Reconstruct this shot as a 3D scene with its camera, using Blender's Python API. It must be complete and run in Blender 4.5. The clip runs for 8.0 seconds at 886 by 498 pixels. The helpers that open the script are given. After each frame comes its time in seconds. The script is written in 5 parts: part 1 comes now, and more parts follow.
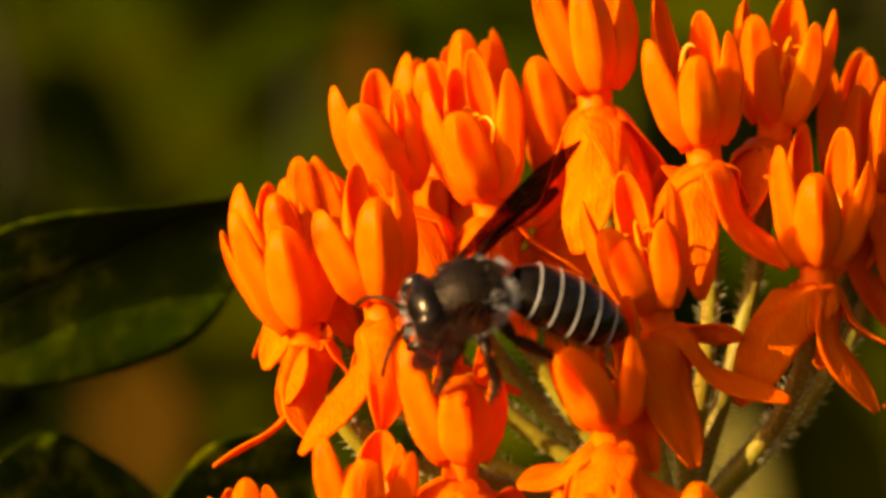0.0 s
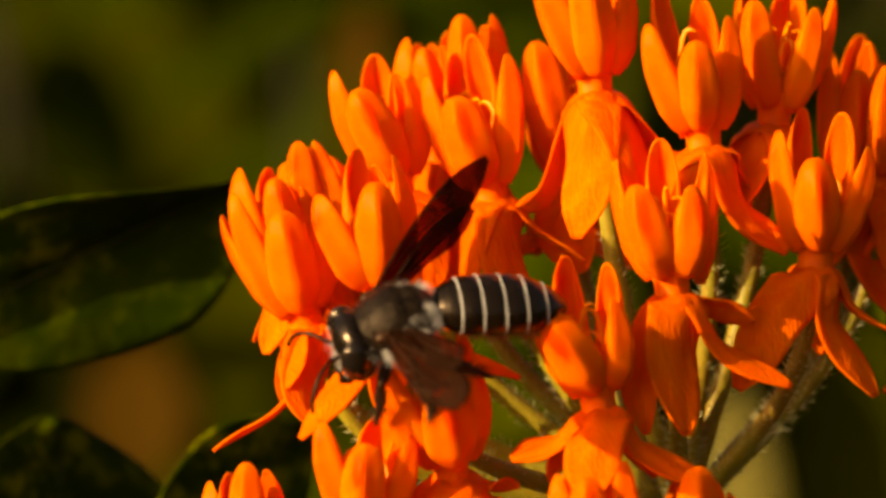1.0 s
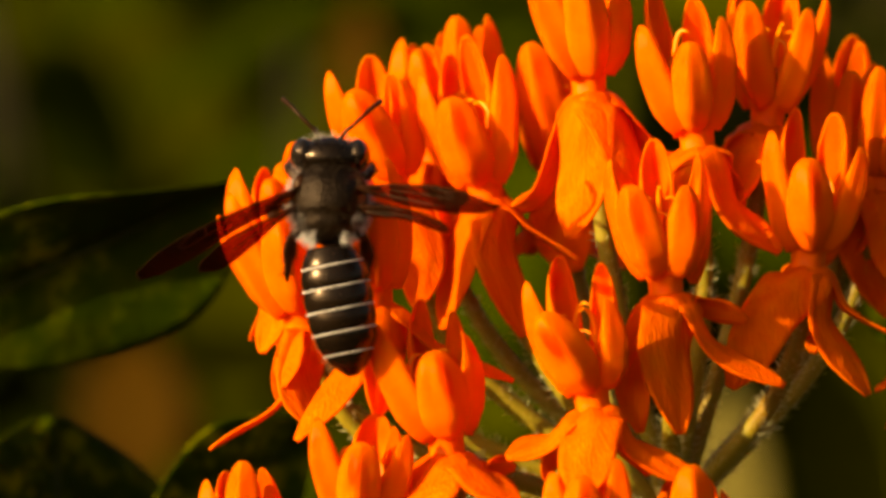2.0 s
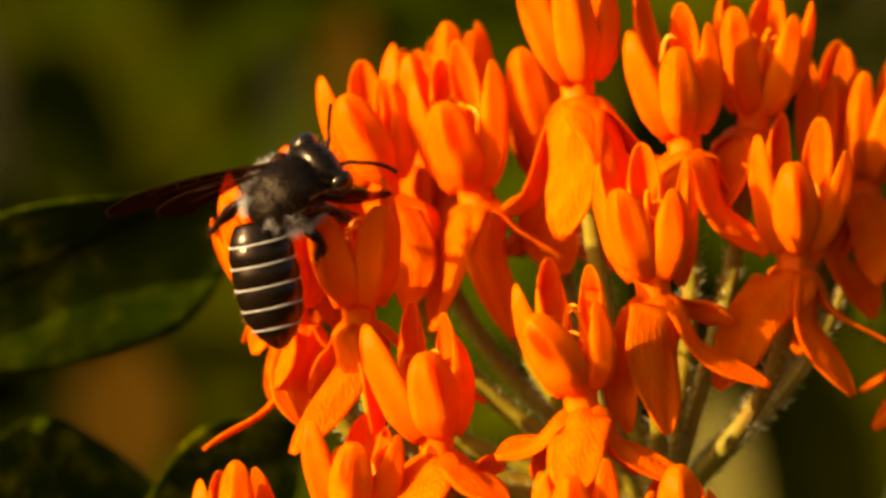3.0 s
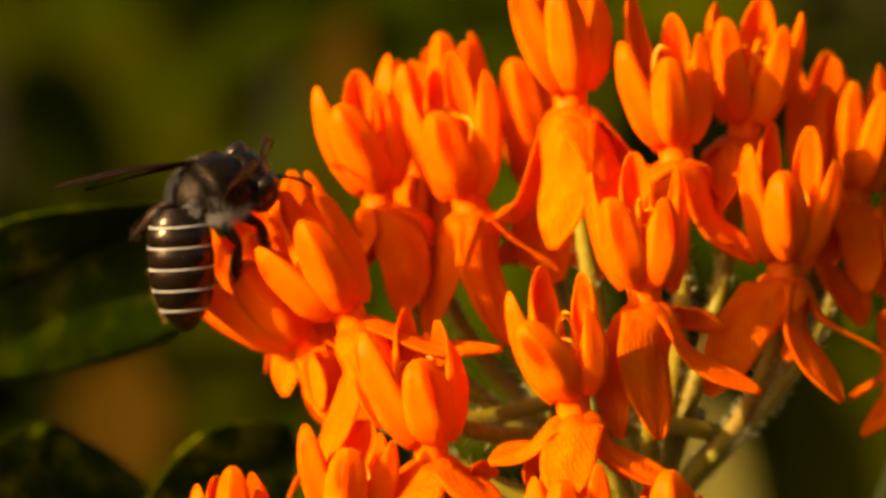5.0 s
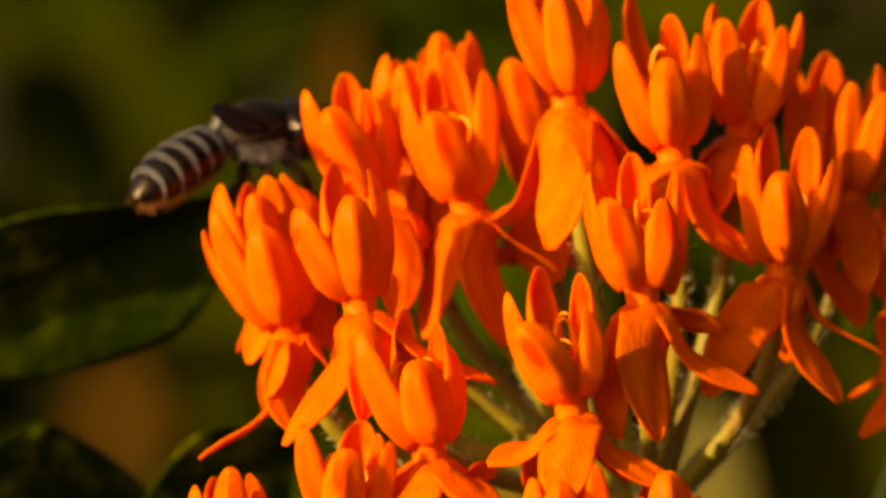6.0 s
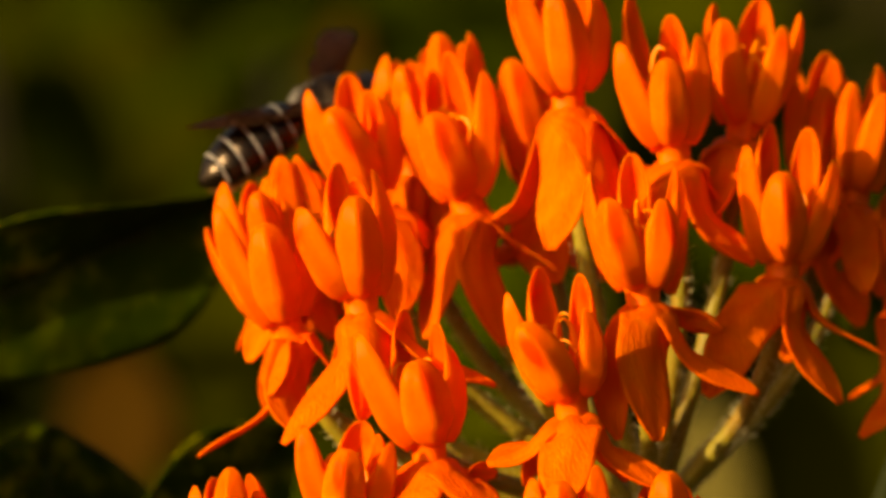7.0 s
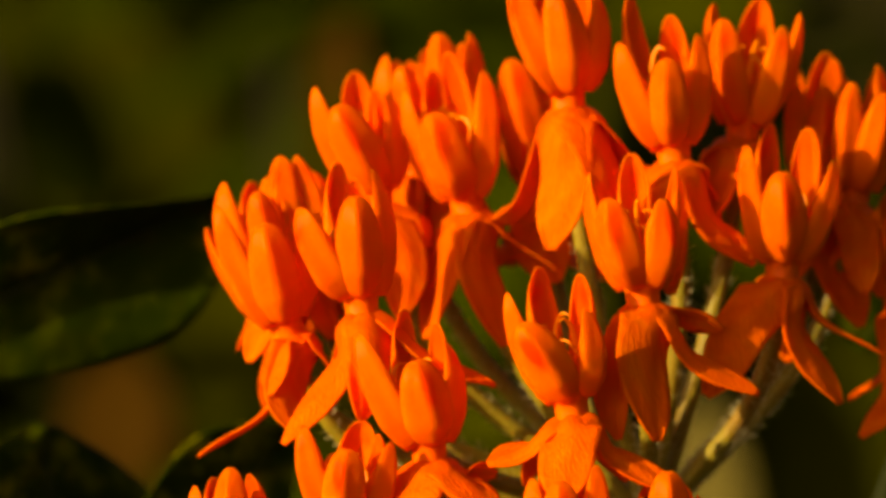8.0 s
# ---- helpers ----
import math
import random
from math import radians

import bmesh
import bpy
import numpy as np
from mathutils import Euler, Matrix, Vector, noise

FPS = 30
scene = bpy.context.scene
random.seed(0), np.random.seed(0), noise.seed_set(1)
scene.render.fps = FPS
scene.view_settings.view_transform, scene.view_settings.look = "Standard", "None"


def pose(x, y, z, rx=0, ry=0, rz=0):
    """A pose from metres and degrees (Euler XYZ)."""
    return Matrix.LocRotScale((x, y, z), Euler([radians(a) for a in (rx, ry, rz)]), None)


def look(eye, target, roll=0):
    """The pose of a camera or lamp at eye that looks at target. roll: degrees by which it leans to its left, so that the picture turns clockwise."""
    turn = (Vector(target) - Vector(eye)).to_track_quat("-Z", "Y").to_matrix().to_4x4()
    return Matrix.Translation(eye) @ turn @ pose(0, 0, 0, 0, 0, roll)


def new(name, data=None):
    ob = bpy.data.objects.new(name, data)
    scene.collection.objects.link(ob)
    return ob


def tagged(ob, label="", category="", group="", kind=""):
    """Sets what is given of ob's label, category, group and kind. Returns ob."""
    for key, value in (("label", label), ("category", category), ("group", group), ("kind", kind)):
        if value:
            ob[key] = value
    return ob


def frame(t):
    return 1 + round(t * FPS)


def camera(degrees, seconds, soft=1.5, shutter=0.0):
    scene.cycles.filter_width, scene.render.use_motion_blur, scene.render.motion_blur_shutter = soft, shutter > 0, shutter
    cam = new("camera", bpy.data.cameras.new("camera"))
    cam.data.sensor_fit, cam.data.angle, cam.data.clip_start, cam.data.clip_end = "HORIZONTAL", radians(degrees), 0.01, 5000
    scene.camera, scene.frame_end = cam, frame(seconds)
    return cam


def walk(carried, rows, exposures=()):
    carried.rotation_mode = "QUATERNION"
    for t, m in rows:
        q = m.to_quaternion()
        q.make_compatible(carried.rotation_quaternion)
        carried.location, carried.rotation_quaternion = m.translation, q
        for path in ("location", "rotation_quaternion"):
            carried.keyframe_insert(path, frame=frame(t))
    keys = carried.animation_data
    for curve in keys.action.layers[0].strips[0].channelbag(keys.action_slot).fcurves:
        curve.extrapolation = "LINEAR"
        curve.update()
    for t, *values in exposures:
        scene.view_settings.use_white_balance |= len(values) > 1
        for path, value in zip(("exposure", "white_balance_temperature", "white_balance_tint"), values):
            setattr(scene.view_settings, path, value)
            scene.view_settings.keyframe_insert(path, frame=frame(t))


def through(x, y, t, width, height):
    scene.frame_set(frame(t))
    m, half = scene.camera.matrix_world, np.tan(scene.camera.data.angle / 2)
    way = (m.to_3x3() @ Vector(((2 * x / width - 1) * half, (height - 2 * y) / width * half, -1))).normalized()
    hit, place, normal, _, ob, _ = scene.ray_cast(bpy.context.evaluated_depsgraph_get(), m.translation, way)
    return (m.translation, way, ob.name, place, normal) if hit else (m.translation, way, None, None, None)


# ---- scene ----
# A bee visits a head of orange milkweed flowers; lengths below are in millimetres unless named otherwise.
MM = 0.001
PITCH = 14.0
HEAD_AT = Vector((0, 0, 0.5))
VIEW = Vector((0, math.cos(radians(PITCH)), -math.sin(radians(PITCH))))

# ---- camera: a long macro lens that backs off a little and pans after the bee ----
# seconds, distance to the flower head in mm, turn to the left and tilt up in degrees
CAMERA_PATH = [
    (0.0, 290.839, 0.2583, 0.0422),
    (0.1, 290.839, 0.2583, 0.0000),
    (0.2, 290.839, 0.2583, -0.0473),
    (0.3, 290.895, 0.2577, -0.0818),
    (0.5, 290.923, 0.2570, -0.1202),
    (1.0, 291.149, 0.2551, -0.1330),
    (1.5, 291.149, 0.2557, -0.1311),
    (1.7, 291.687, 0.2334, -0.1375),
    (2.8, 296.004, 0.1215, -0.1132),
    (3.0, 296.824, 0.0889, -0.1042),
    (3.5, 299.282, 0.0313, -0.0876),
    (3.7, 299.850, 0.0269, -0.0767),
    (4.0, 300.300, 0.0307, -0.0512),
    (4.5, 300.360, 0.0307, -0.0224),
    (4.7, 300.360, 0.0294, -0.0179),
    (5.8, 300.000, 0.0000, -0.0045),
    (8.0, 300.000, 0.0000, 0.0000),
]
cam = camera(10.0, 8.0, soft=3.3, shutter=0.2)
cam.data.dof.use_dof = True
cam.data.dof.focus_distance = 0.284
cam.data.dof.aperture_fstop = 38.0
KELVIN = 8400.0
# seconds, stops: the picture dims a little towards the end
EXPOSURES = [(0.0, 1.43), (1.5, 1.25), (3.0, 1.46), (4.5, 1.52), (6.0, 1.12), (7.0, 0.95), (8.0, 0.81)]
walk(cam, [(t, look(HEAD_AT - VIEW * (d * MM), HEAD_AT) @ pose(0, 0, 0, tilt, turn, 0)) for t, d, turn, tilt in CAMERA_PATH],
     exposures=[(t, stops, KELVIN, 10.0) for t, stops in EXPOSURES])

# ---- light: low warm sun from the upper left, clear sky ----
SUN_TO = Vector((-0.80, -0.43, 0.42)).normalized()
world = bpy.data.worlds.new("sky")
scene.world = world
world.use_nodes = True
_sky = world.node_tree.nodes.new("ShaderNodeTexSky")
_sky.sky_type, _sky.sun_disc = "NISHITA", False
_sky.sun_elevation = math.asin(SUN_TO.z)
_sky.sun_rotation = math.atan2(SUN_TO.x, SUN_TO.y)
_sky.dust_density, _sky.ozone_density, _sky.air_density = 7.0, 0.3, 0.8
_back = world.node_tree.nodes["Background"]
_back.inputs[1].default_value = 0.056
world.node_tree.links.new(_sky.outputs[0], _back.inputs[0])
sun = new("sun", bpy.data.lights.new("sun", "SUN"))
sun.data.energy, sun.data.angle, sun.data.color = 3.65, radians(0.5), (1.0, 0.84, 0.60)
sun.matrix_basis = look(HEAD_AT + SUN_TO * 2, HEAD_AT)


# ---- materials ----
class Nodes:
    """Short hand for one node material."""

    def __init__(self, name, rough=0.5, spec=0.4):
        self.mat = bpy.data.materials.new(name)
        self.mat.use_nodes = True
        self.tree = self.mat.node_tree
        self.shader = self.tree.nodes["Principled BSDF"]
        self.out = self.tree.nodes["Material Output"]
        self.shader.inputs["Roughness"].default_value = rough
        self.shader.inputs["Specular IOR Level"].default_value = spec

    def add(self, kind, **values):
        node = self.tree.nodes.new(kind)
        for key, value in values.items():
            node.inputs[key.replace("_", " ")].default_value = value
        return node

    def link(self, a, b):
        self.tree.links.new(a, b)

    def coords(self, stretch=(1, 1, 1)):
        tc = self.add("ShaderNodeTexCoord")
        mp = self.add("ShaderNodeMapping")
        mp.inputs["Scale"].default_value = stretch
        self.link(tc.outputs["Object"], mp.inputs["Vector"])
        return mp.outputs["Vector"]

    def noise(self, vec, scale, detail=3.0, rough=0.55):
        n = self.add("ShaderNodeTexNoise", Scale=scale, Detail=detail, Roughness=rough)
        self.link(vec, n.inputs["Vector"])
        return n.outputs["Fac"]

    def ramp(self, fac, stops):
        r = self.tree.nodes.new("ShaderNodeValToRGB")
        while len(r.color_ramp.elements) < len(stops):
            r.color_ramp.elements.new(0.5)
        for e, (p, c) in zip(r.color_ramp.elements, stops):
            e.position, e.color = p, (*c, 1) if len(c) == 3 else c
        self.link(fac, r.inputs["Fac"])
        return r.outputs["Color"]

    def mix(self, fac, a, b, blend="MIX"):
        m = self.tree.nodes.new("ShaderNodeMix")
        m.data_type, m.blend_type = "RGBA", blend
        for value, socket in ((fac, m.inputs["Factor"]), (a, m.inputs[6]), (b, m.inputs[7])):
            if isinstance(value, bpy.types.NodeSocket):
                self.link(value, socket)
            elif isinstance(value, (int, float)):
                socket.default_value = value
            else:
                socket.default_value = (*value, 1)
        return m.outputs[2]

    def math(self, op, a, b=0.0, c=0.0):
        m = self.tree.nodes.new("ShaderNodeMath")
        m.operation = op
        for value, socket in zip((a, b, c), m.inputs):
            if isinstance(value, bpy.types.NodeSocket):
                self.link(value, socket)
            else:
                socket.default_value = value
        return m.outputs[0]

    def bump(self, height, strength, distance):
        b = self.add("ShaderNodeBump", Strength=strength, Distance=distance)
        self.link(height, b.inputs["Height"])
        self.link(b.outputs["Normal"], self.shader.inputs["Normal"])
        return b.outputs["Normal"]

    def colour(self, socket):
        if isinstance(socket, bpy.types.NodeSocket):
            self.link(socket, self.shader.inputs["Base Color"])
        else:
            self.shader.inputs["Base Color"].default_value = (*socket, 1)

    def through_light(self, share, colour, normal=None):
        """Lets a share of the light through the thin sheet."""
        t = self.add("ShaderNodeBsdfTranslucent")
        if isinstance(colour, bpy.types.NodeSocket):
            self.link(colour, t.inputs["Color"])
        else:
            t.inputs["Color"].default_value = (*colour, 1)
        if normal is not None:
            self.link(normal, t.inputs["Normal"])
        m = self.add("ShaderNodeMixShader", Fac=share)
        self.link(self.shader.outputs[0], m.inputs[1])
        self.link(t.outputs[0], m.inputs[2])
        self.link(m.outputs[0], self.out.inputs["Surface"])


def random_of(n):
    return n.add("ShaderNodeObjectInfo").outputs["Random"]


def hood_material(flamed=False):
    n = Nodes("red_flamed_hood" if flamed else "waxy_orange_hood", 0.40, 0.20)
    n.shader.inputs["Specular Tint"].default_value = (1.0, 0.62, 0.25, 1)
    v = n.coords()
    broad = n.noise(n.coords((1, 1, 0.35)), 700, 3)
    col = n.ramp(broad, [(0.28, (0.88, 0.102, 0.0004)), (0.55, (0.93, 0.143, 0.0004)), (0.8, (0.95, 0.185, 0.0005))])
    sep = n.add("ShaderNodeSeparateXYZ")
    tc = n.add("ShaderNodeTexCoord")
    n.link(tc.outputs["Object"], sep.inputs[0])
    rnd = random_of(n)
    # a red flame along the keel, or a small red blot near the tip
    centre, reach, gain = (0.0041, 0.0017, 3.4) if flamed else (0.0047, 0.0010, 2.4)
    side = n.math("ABSOLUTE", n.math("SUBTRACT", sep.outputs["Y"], n.math("MULTIPLY", n.math("SUBTRACT", rnd, 0.5), 0.0006)))
    wide = n.math("SUBTRACT", 1.0, n.math("DIVIDE", side, 0.00034))
    high = n.math("SUBTRACT", 1.0, n.math("DIVIDE", n.math("ABSOLUTE", n.math("SUBTRACT", sep.outputs["Z"], centre)), reach))
    flame = n.math("MULTIPLY", n.math("MAXIMUM", wide, 0.0), n.math("MAXIMUM", high, 0.0))
    flame = n.math("MULTIPLY", flame, n.math("MULTIPLY", n.math("GREATER_THAN", sep.outputs["X"], 0.0002), gain))
    if not flamed:
        flame = n.math("MULTIPLY", flame, n.math("FRACT", n.math("MULTIPLY", rnd, 7.31)))
    flame = n.math("MINIMUM", n.math("MULTIPLY", flame, n.math("ADD", n.noise(n.coords((1, 1, 0.4)), 1500, 2), 0.25)), 0.92)
    col = n.mix(flame, col, (0.86, 0.008, 0.001))
    # light showing through thin margins and tips, put in as a yellower colour
    rim = n.math("MAXIMUM", n.math("DIVIDE", n.math("SUBTRACT", n.math("ABSOLUTE", sep.outputs["Y"]), 0.0005), 0.0006), n.math("DIVIDE", n.math("SUBTRACT", sep.outputs["Z"], 0.0047), 0.0008))
    rim = n.math("MULTIPLY", n.math("MINIMUM", n.math("MAXIMUM", rim, 0.0), 1.0), n.math("ADD", n.noise(v, 1100, 3), 0.15))
    col = n.mix(rim, col, (0.95, 0.20, 0.0008))
    tipward = n.math("MINIMUM", n.math("MAXIMUM", n.math("DIVIDE", n.math("SUBTRACT", sep.outputs["Z"], 0.0022), 0.0036), 0.0), 1.0)
    col = n.mix(n.math("MULTIPLY", tipward, n.noise(n.coords((1, 1, 0.5)), 480, 3)), col, (0.88, 0.062, 0.0004))
    # each hood a little redder or yellower
    col = n.mix(n.math("MULTIPLY", rnd, 0.45), col, (0.88, 0.085, 0.0004))
    n.colour(col)
    fine = n.noise(n.coords((1, 1, 0.25)), 5200, 4, 0.6)
    nor = n.bump(fine, 0.4, 0.00009)
    rough = n.math("ADD", n.math("MULTIPLY", n.noise(v, 2600, 2), 0.25), 0.34)
    n.link(rough, n.shader.inputs["Roughness"])
    n.shader.inputs["Subsurface Weight"].default_value = 0.35
    n.shader.inputs["Subsurface Radius"].default_value = (1.0, 0.6, 0.05)
    n.shader.inputs["Subsurface Scale"].default_value = 0.0007
    n.through_light(0.20, (0.97, 0.12, 0.001), nor)
    return n.mat


def petal_material():
    n = Nodes("orange_petal", 0.5, 0.16)
    n.shader.inputs["Specular Tint"].default_value = (1.0, 0.62, 0.25, 1)
    v = n.coords()
    streak = n.noise(n.coords((0.6, 3.0, 0.5)), 650, 4, 0.6)
    col = n.ramp(streak, [(0.30, (0.84, 0.088, 0.0005)), (0.5, (0.92, 0.142, 0.0005)), (0.72, (0.95, 0.215, 0.0008))])
    spots = n.noise(v, 1400, 2)
    col = n.mix(n.ramp(spots, [(0.70, (0, 0, 0)), (0.78, (0.7, 0.7, 0.7))]), col, (0.62, 0.06, 0.002))
    col = n.mix(n.math("MULTIPLY", random_of(n), 0.4), col, (0.88, 0.11, 0.001))
    n.colour(col)
    veins = n.noise(n.coords((6.0, 6.0, 0.3)), 900, 2)
    nor = n.bump(veins, 0.6, 0.00018)
    n.through_light(0.34, (0.98, 0.14, 0.001), nor)
    return n.mat


def plain_material(name, stops, scale, rough, spec=0.4, bump=0.0, bump_scale=1000, through=0.0, stretch=(1, 1, 1), dist=0.00006):
    n = Nodes(name, rough, spec)
    v = n.coords(stretch)
    col = n.ramp(n.noise(v, scale, 4), stops)
    n.colour(col)
    r = n.math("ADD", n.math("MULTIPLY", n.noise(v, scale * 3.1, 2), 0.22), rough - 0.11)
    n.link(r, n.shader.inputs["Roughness"])
    nor = n.bump(n.noise(v, bump_scale, 4), bump, dist) if bump else None
    if through:
        n.through_light(through, col, nor)
    return n.mat


def wing_material():
    n = Nodes("smoky_wing_membrane", 0.36, 0.08)
    n.shader.inputs["IOR"].default_value = 1.2
    v = n.coords()
    col = n.ramp(n.noise(v, 420, 3), [(0.3, (0.015, 0.0052, 0.0018)), (0.7, (0.036, 0.014, 0.005))])
    n.colour(col)
    n.shader.inputs["Specular Tint"].default_value = (1.0, 0.62, 0.42, 1)
    n.bump(n.noise(v, 1300, 3), 0.35, 0.00005)
    t = n.add("ShaderNodeBsdfTransparent")
    t.inputs["Color"].default_value = (0.62, 0.27, 0.10, 1)
    m = n.add("ShaderNodeMixShader")
    sep = n.add("ShaderNodeSeparateXYZ")
    n.link(n.coords(), sep.inputs[0])
    out = n.math("DIVIDE", n.math("ABSOLUTE", sep.outputs["Y"]), 0.0075)
    n.link(n.math("MAXIMUM", n.math("SUBTRACT", 0.74, n.math("MULTIPLY", out, 0.36)), 0.40), m.inputs[0])
    n.link(n.shader.outputs[0], m.inputs[1])
    n.link(t.outputs[0], m.inputs[2])
    n.link(m.outputs[0], n.out.inputs["Surface"])
    return n.mat


def leaf_material():
    n = Nodes("dark_green_leaf", 0.6, 0.01)
    v = n.coords()
    blotch = n.noise(v, 330, 5, 0.65)
    col = n.ramp(blotch, [(0.42, (0.014, 0.026, 0.0004)), (0.51, (0.036, 0.052, 0.0006)), (0.60, (0.15, 0.155, 0.002))])
    n.colour(n.mix(n.ramp(n.noise(v, 95, 2), [(0.44, (0, 0, 0)), (0.58, (0.9, 0.9, 0.9))]), col, (0.012, 0.021, 0.0005)))
    nor = n.bump(n.noise(v, 420, 3), 0.7, 0.0006)
    n.through_light(0.06, (0.05, 0.07, 0.002), nor)
    return n.mat


HOOD = hood_material()
HOOD_FLAMED = hood_material(True)
PETAL = petal_material()
COLUMN = plain_material("pale_orange_column", [(0.3, (0.80, 0.085, 0.0015)), (0.7, (0.88, 0.150, 0.003))], 900, 0.5, 0.2, 0.4, 4000)
HORN = plain_material("pale_horn", [(0.3, (0.92, 0.20, 0.003)), (0.7, (0.95, 0.30, 0.01))], 900, 0.45, 0.25)
PEDICEL = plain_material("olive_pedicel", [(0.3, (0.20, 0.145, 0.009)), (0.55, (0.27, 0.205, 0.016)), (0.75, (0.24, 0.115, 0.009))], 260, 0.5, 0.25, 0.4, 2500, stretch=(1, 1, 0.4))
HAIR = plain_material("pale_plant_hair", [(0.3, (0.50, 0.42, 0.16)), (0.7, (0.65, 0.58, 0.30))], 900, 0.5)
LEAF = leaf_material()
RIB = plain_material("leaf_midrib", [(0.3, (0.016, 0.022, 0.0015)), (0.7, (0.024, 0.030, 0.002))], 160, 0.5, 0.1)
# far stems: bark darkened in its colour to look shaded
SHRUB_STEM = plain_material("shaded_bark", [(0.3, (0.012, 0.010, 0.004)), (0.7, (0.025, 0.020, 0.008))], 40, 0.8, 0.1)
# far leaves: the shade inside the shrubs is put into this dark green
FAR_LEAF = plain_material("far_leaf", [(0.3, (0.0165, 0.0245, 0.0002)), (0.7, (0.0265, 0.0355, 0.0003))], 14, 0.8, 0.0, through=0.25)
FAR_LIGHT = plain_material("far_young_leaf", [(0.3, (0.036, 0.0432, 0.0006)), (0.7, (0.0576, 0.0612, 0.001))], 14, 0.6, 0.02, through=0.3)
FAR_OLIVE = plain_material("far_olive_leaf", [(0.3, (0.019, 0.021, 0.0003)), (0.7, (0.028, 0.028, 0.0004))], 14, 0.8, 0.0, through=0.25)
FAR_DRY = plain_material("dry_leaf", [(0.3, (0.026, 0.012, 0.0004)), (0.7, (0.038, 0.017, 0.0006))], 20, 0.8, 0.02)
FAR_STRAW = plain_material("bleached_straw", [(0.3, (0.075, 0.060, 0.012)), (0.7, (0.105, 0.084, 0.018))], 20, 0.8, 0.02)
EARTH = plain_material("leaf_litter_earth", [(0.3, (0.022, 0.018, 0.003)), (0.5, (0.036, 0.029, 0.005)), (0.75, (0.055, 0.044, 0.008))], 9, 0.9, 0.03, 0.7, 30, dist=0.01)
CHITIN = plain_material("black_chitin", [(0.3, (0.0030, 0.0016, 0.0008)), (0.7, (0.008, 0.0040, 0.0018))], 900, 0.23, 0.42, 0.2, 5200)
THORAX = plain_material("pitted_dark_thorax", [(0.3, (0.003, 0.0016, 0.0007)), (0.7, (0.009, 0.0048, 0.0020))], 900, 0.34, 0.20, 0.8, 4200, dist=0.00014)
BROWN_CHITIN = plain_material("brown_chitin", [(0.3, (0.011, 0.0038, 0.0012)), (0.7, (0.028, 0.009, 0.003))], 900, 0.42, 0.18, 0.3, 4000)
EYE = plain_material("compound_eye", [(0.3, (0.006, 0.004, 0.003)), (0.7, (0.012, 0.008, 0.006))], 900, 0.14, 0.6, 0.1, 14000)
WHITE_FUR = plain_material("white_fur", [(0.3, (0.36, 0.32, 0.26)), (0.7, (0.54, 0.49, 0.42))], 1200, 0.6, 0.3)
GREY_FUR = plain_material("greyish_fur", [(0.3, (0.016, 0.0088, 0.0030)), (0.7, (0.052, 0.029, 0.011))], 900, 0.6, 0.15)
DARK_FUR = plain_material("dark_fur", [(0.3, (0.006, 0.004, 0.002)), (0.7, (0.018, 0.012, 0.007))], 900, 0.6, 0.15)
RUST_FUR = plain_material("rusty_fur", [(0.3, (0.20, 0.06, 0.012)), (0.7, (0.34, 0.11, 0.02))], 900, 0.6, 0.3)
WING = wing_material()
# reflections on the bee tinted amber, in place of the sky's blue
for skin in (CHITIN, THORAX, BROWN_CHITIN, EYE):
    skin.node_tree.nodes["Principled BSDF"].inputs["Specular Tint"].default_value = (1.0, 0.72, 0.46, 1)


# ---- mesh helpers ----
def mesh_from(name, verts, faces, material, smooth=True):
    me = bpy.data.meshes.new(name)
    me.from_pydata([tuple(c * MM for c in v) for v in verts], [], faces)
    me.materials.append(material)
    if smooth:
        me.shade_smooth()
    me.update()
    return me


def part(name, data, parent, m=None, label="", kind=""):
    ob = new(name, data)
    ob.parent = parent
    if m is not None:
        ob.matrix_basis = m
    return tagged(ob, label, kind=kind)


def mm(x, y, z, rx=0, ry=0, rz=0):
    return pose(x * MM, y * MM, z * MM, rx, ry, rz)


def lerp_table(table, s):
    xs = [a for a, _ in table]
    return float(np.interp(s, xs, [b for _, b in table]))


def soft_table(table, s, e=0.045):
    """Smooth curve through a short table of (place, value)."""
    return sum(lerp_table(table, min(1, max(0, s + d))) * w for d, w in ((-2 * e, 1), (-e, 2), (0, 3), (e, 2), (2 * e, 1))) / 9


def grid_faces(rows, cols, start=0, closed=False, flip=False):
    faces = []
    for i in range(rows - 1):
        for j in range(cols if closed else cols - 1):
            a, b = start + i * cols + j, start + i * cols + (j + 1) % cols
            q = (a, b, b + cols, a + cols)
            faces.append(q[::-1] if flip else q)
    return faces


def sheet_mesh(name, rows, cols, outer, inner, material):
    """A sheet with thickness from two surfaces on one grid."""
    verts = [outer(i / (rows - 1), 2 * j / (cols - 1) - 1) for i in range(rows) for j in range(cols)]
    n = len(verts)
    verts += [inner(i / (rows - 1), 2 * j / (cols - 1) - 1) for i in range(rows) for j in range(cols)]
    faces = grid_faces(rows, cols) + grid_faces(rows, cols, n, flip=True)
    rim = [i * cols for i in range(rows)] + [(rows - 1) * cols + j for j in range(1, cols)] + \
          [i * cols + cols - 1 for i in range(rows - 2, -1, -1)] + list(range(cols - 2, 0, -1))
    for a, b in zip(rim, rim[1:] + rim[:1]):
        faces.append((a, b, b + n, a + n))
    return mesh_from(name, verts, faces, material)


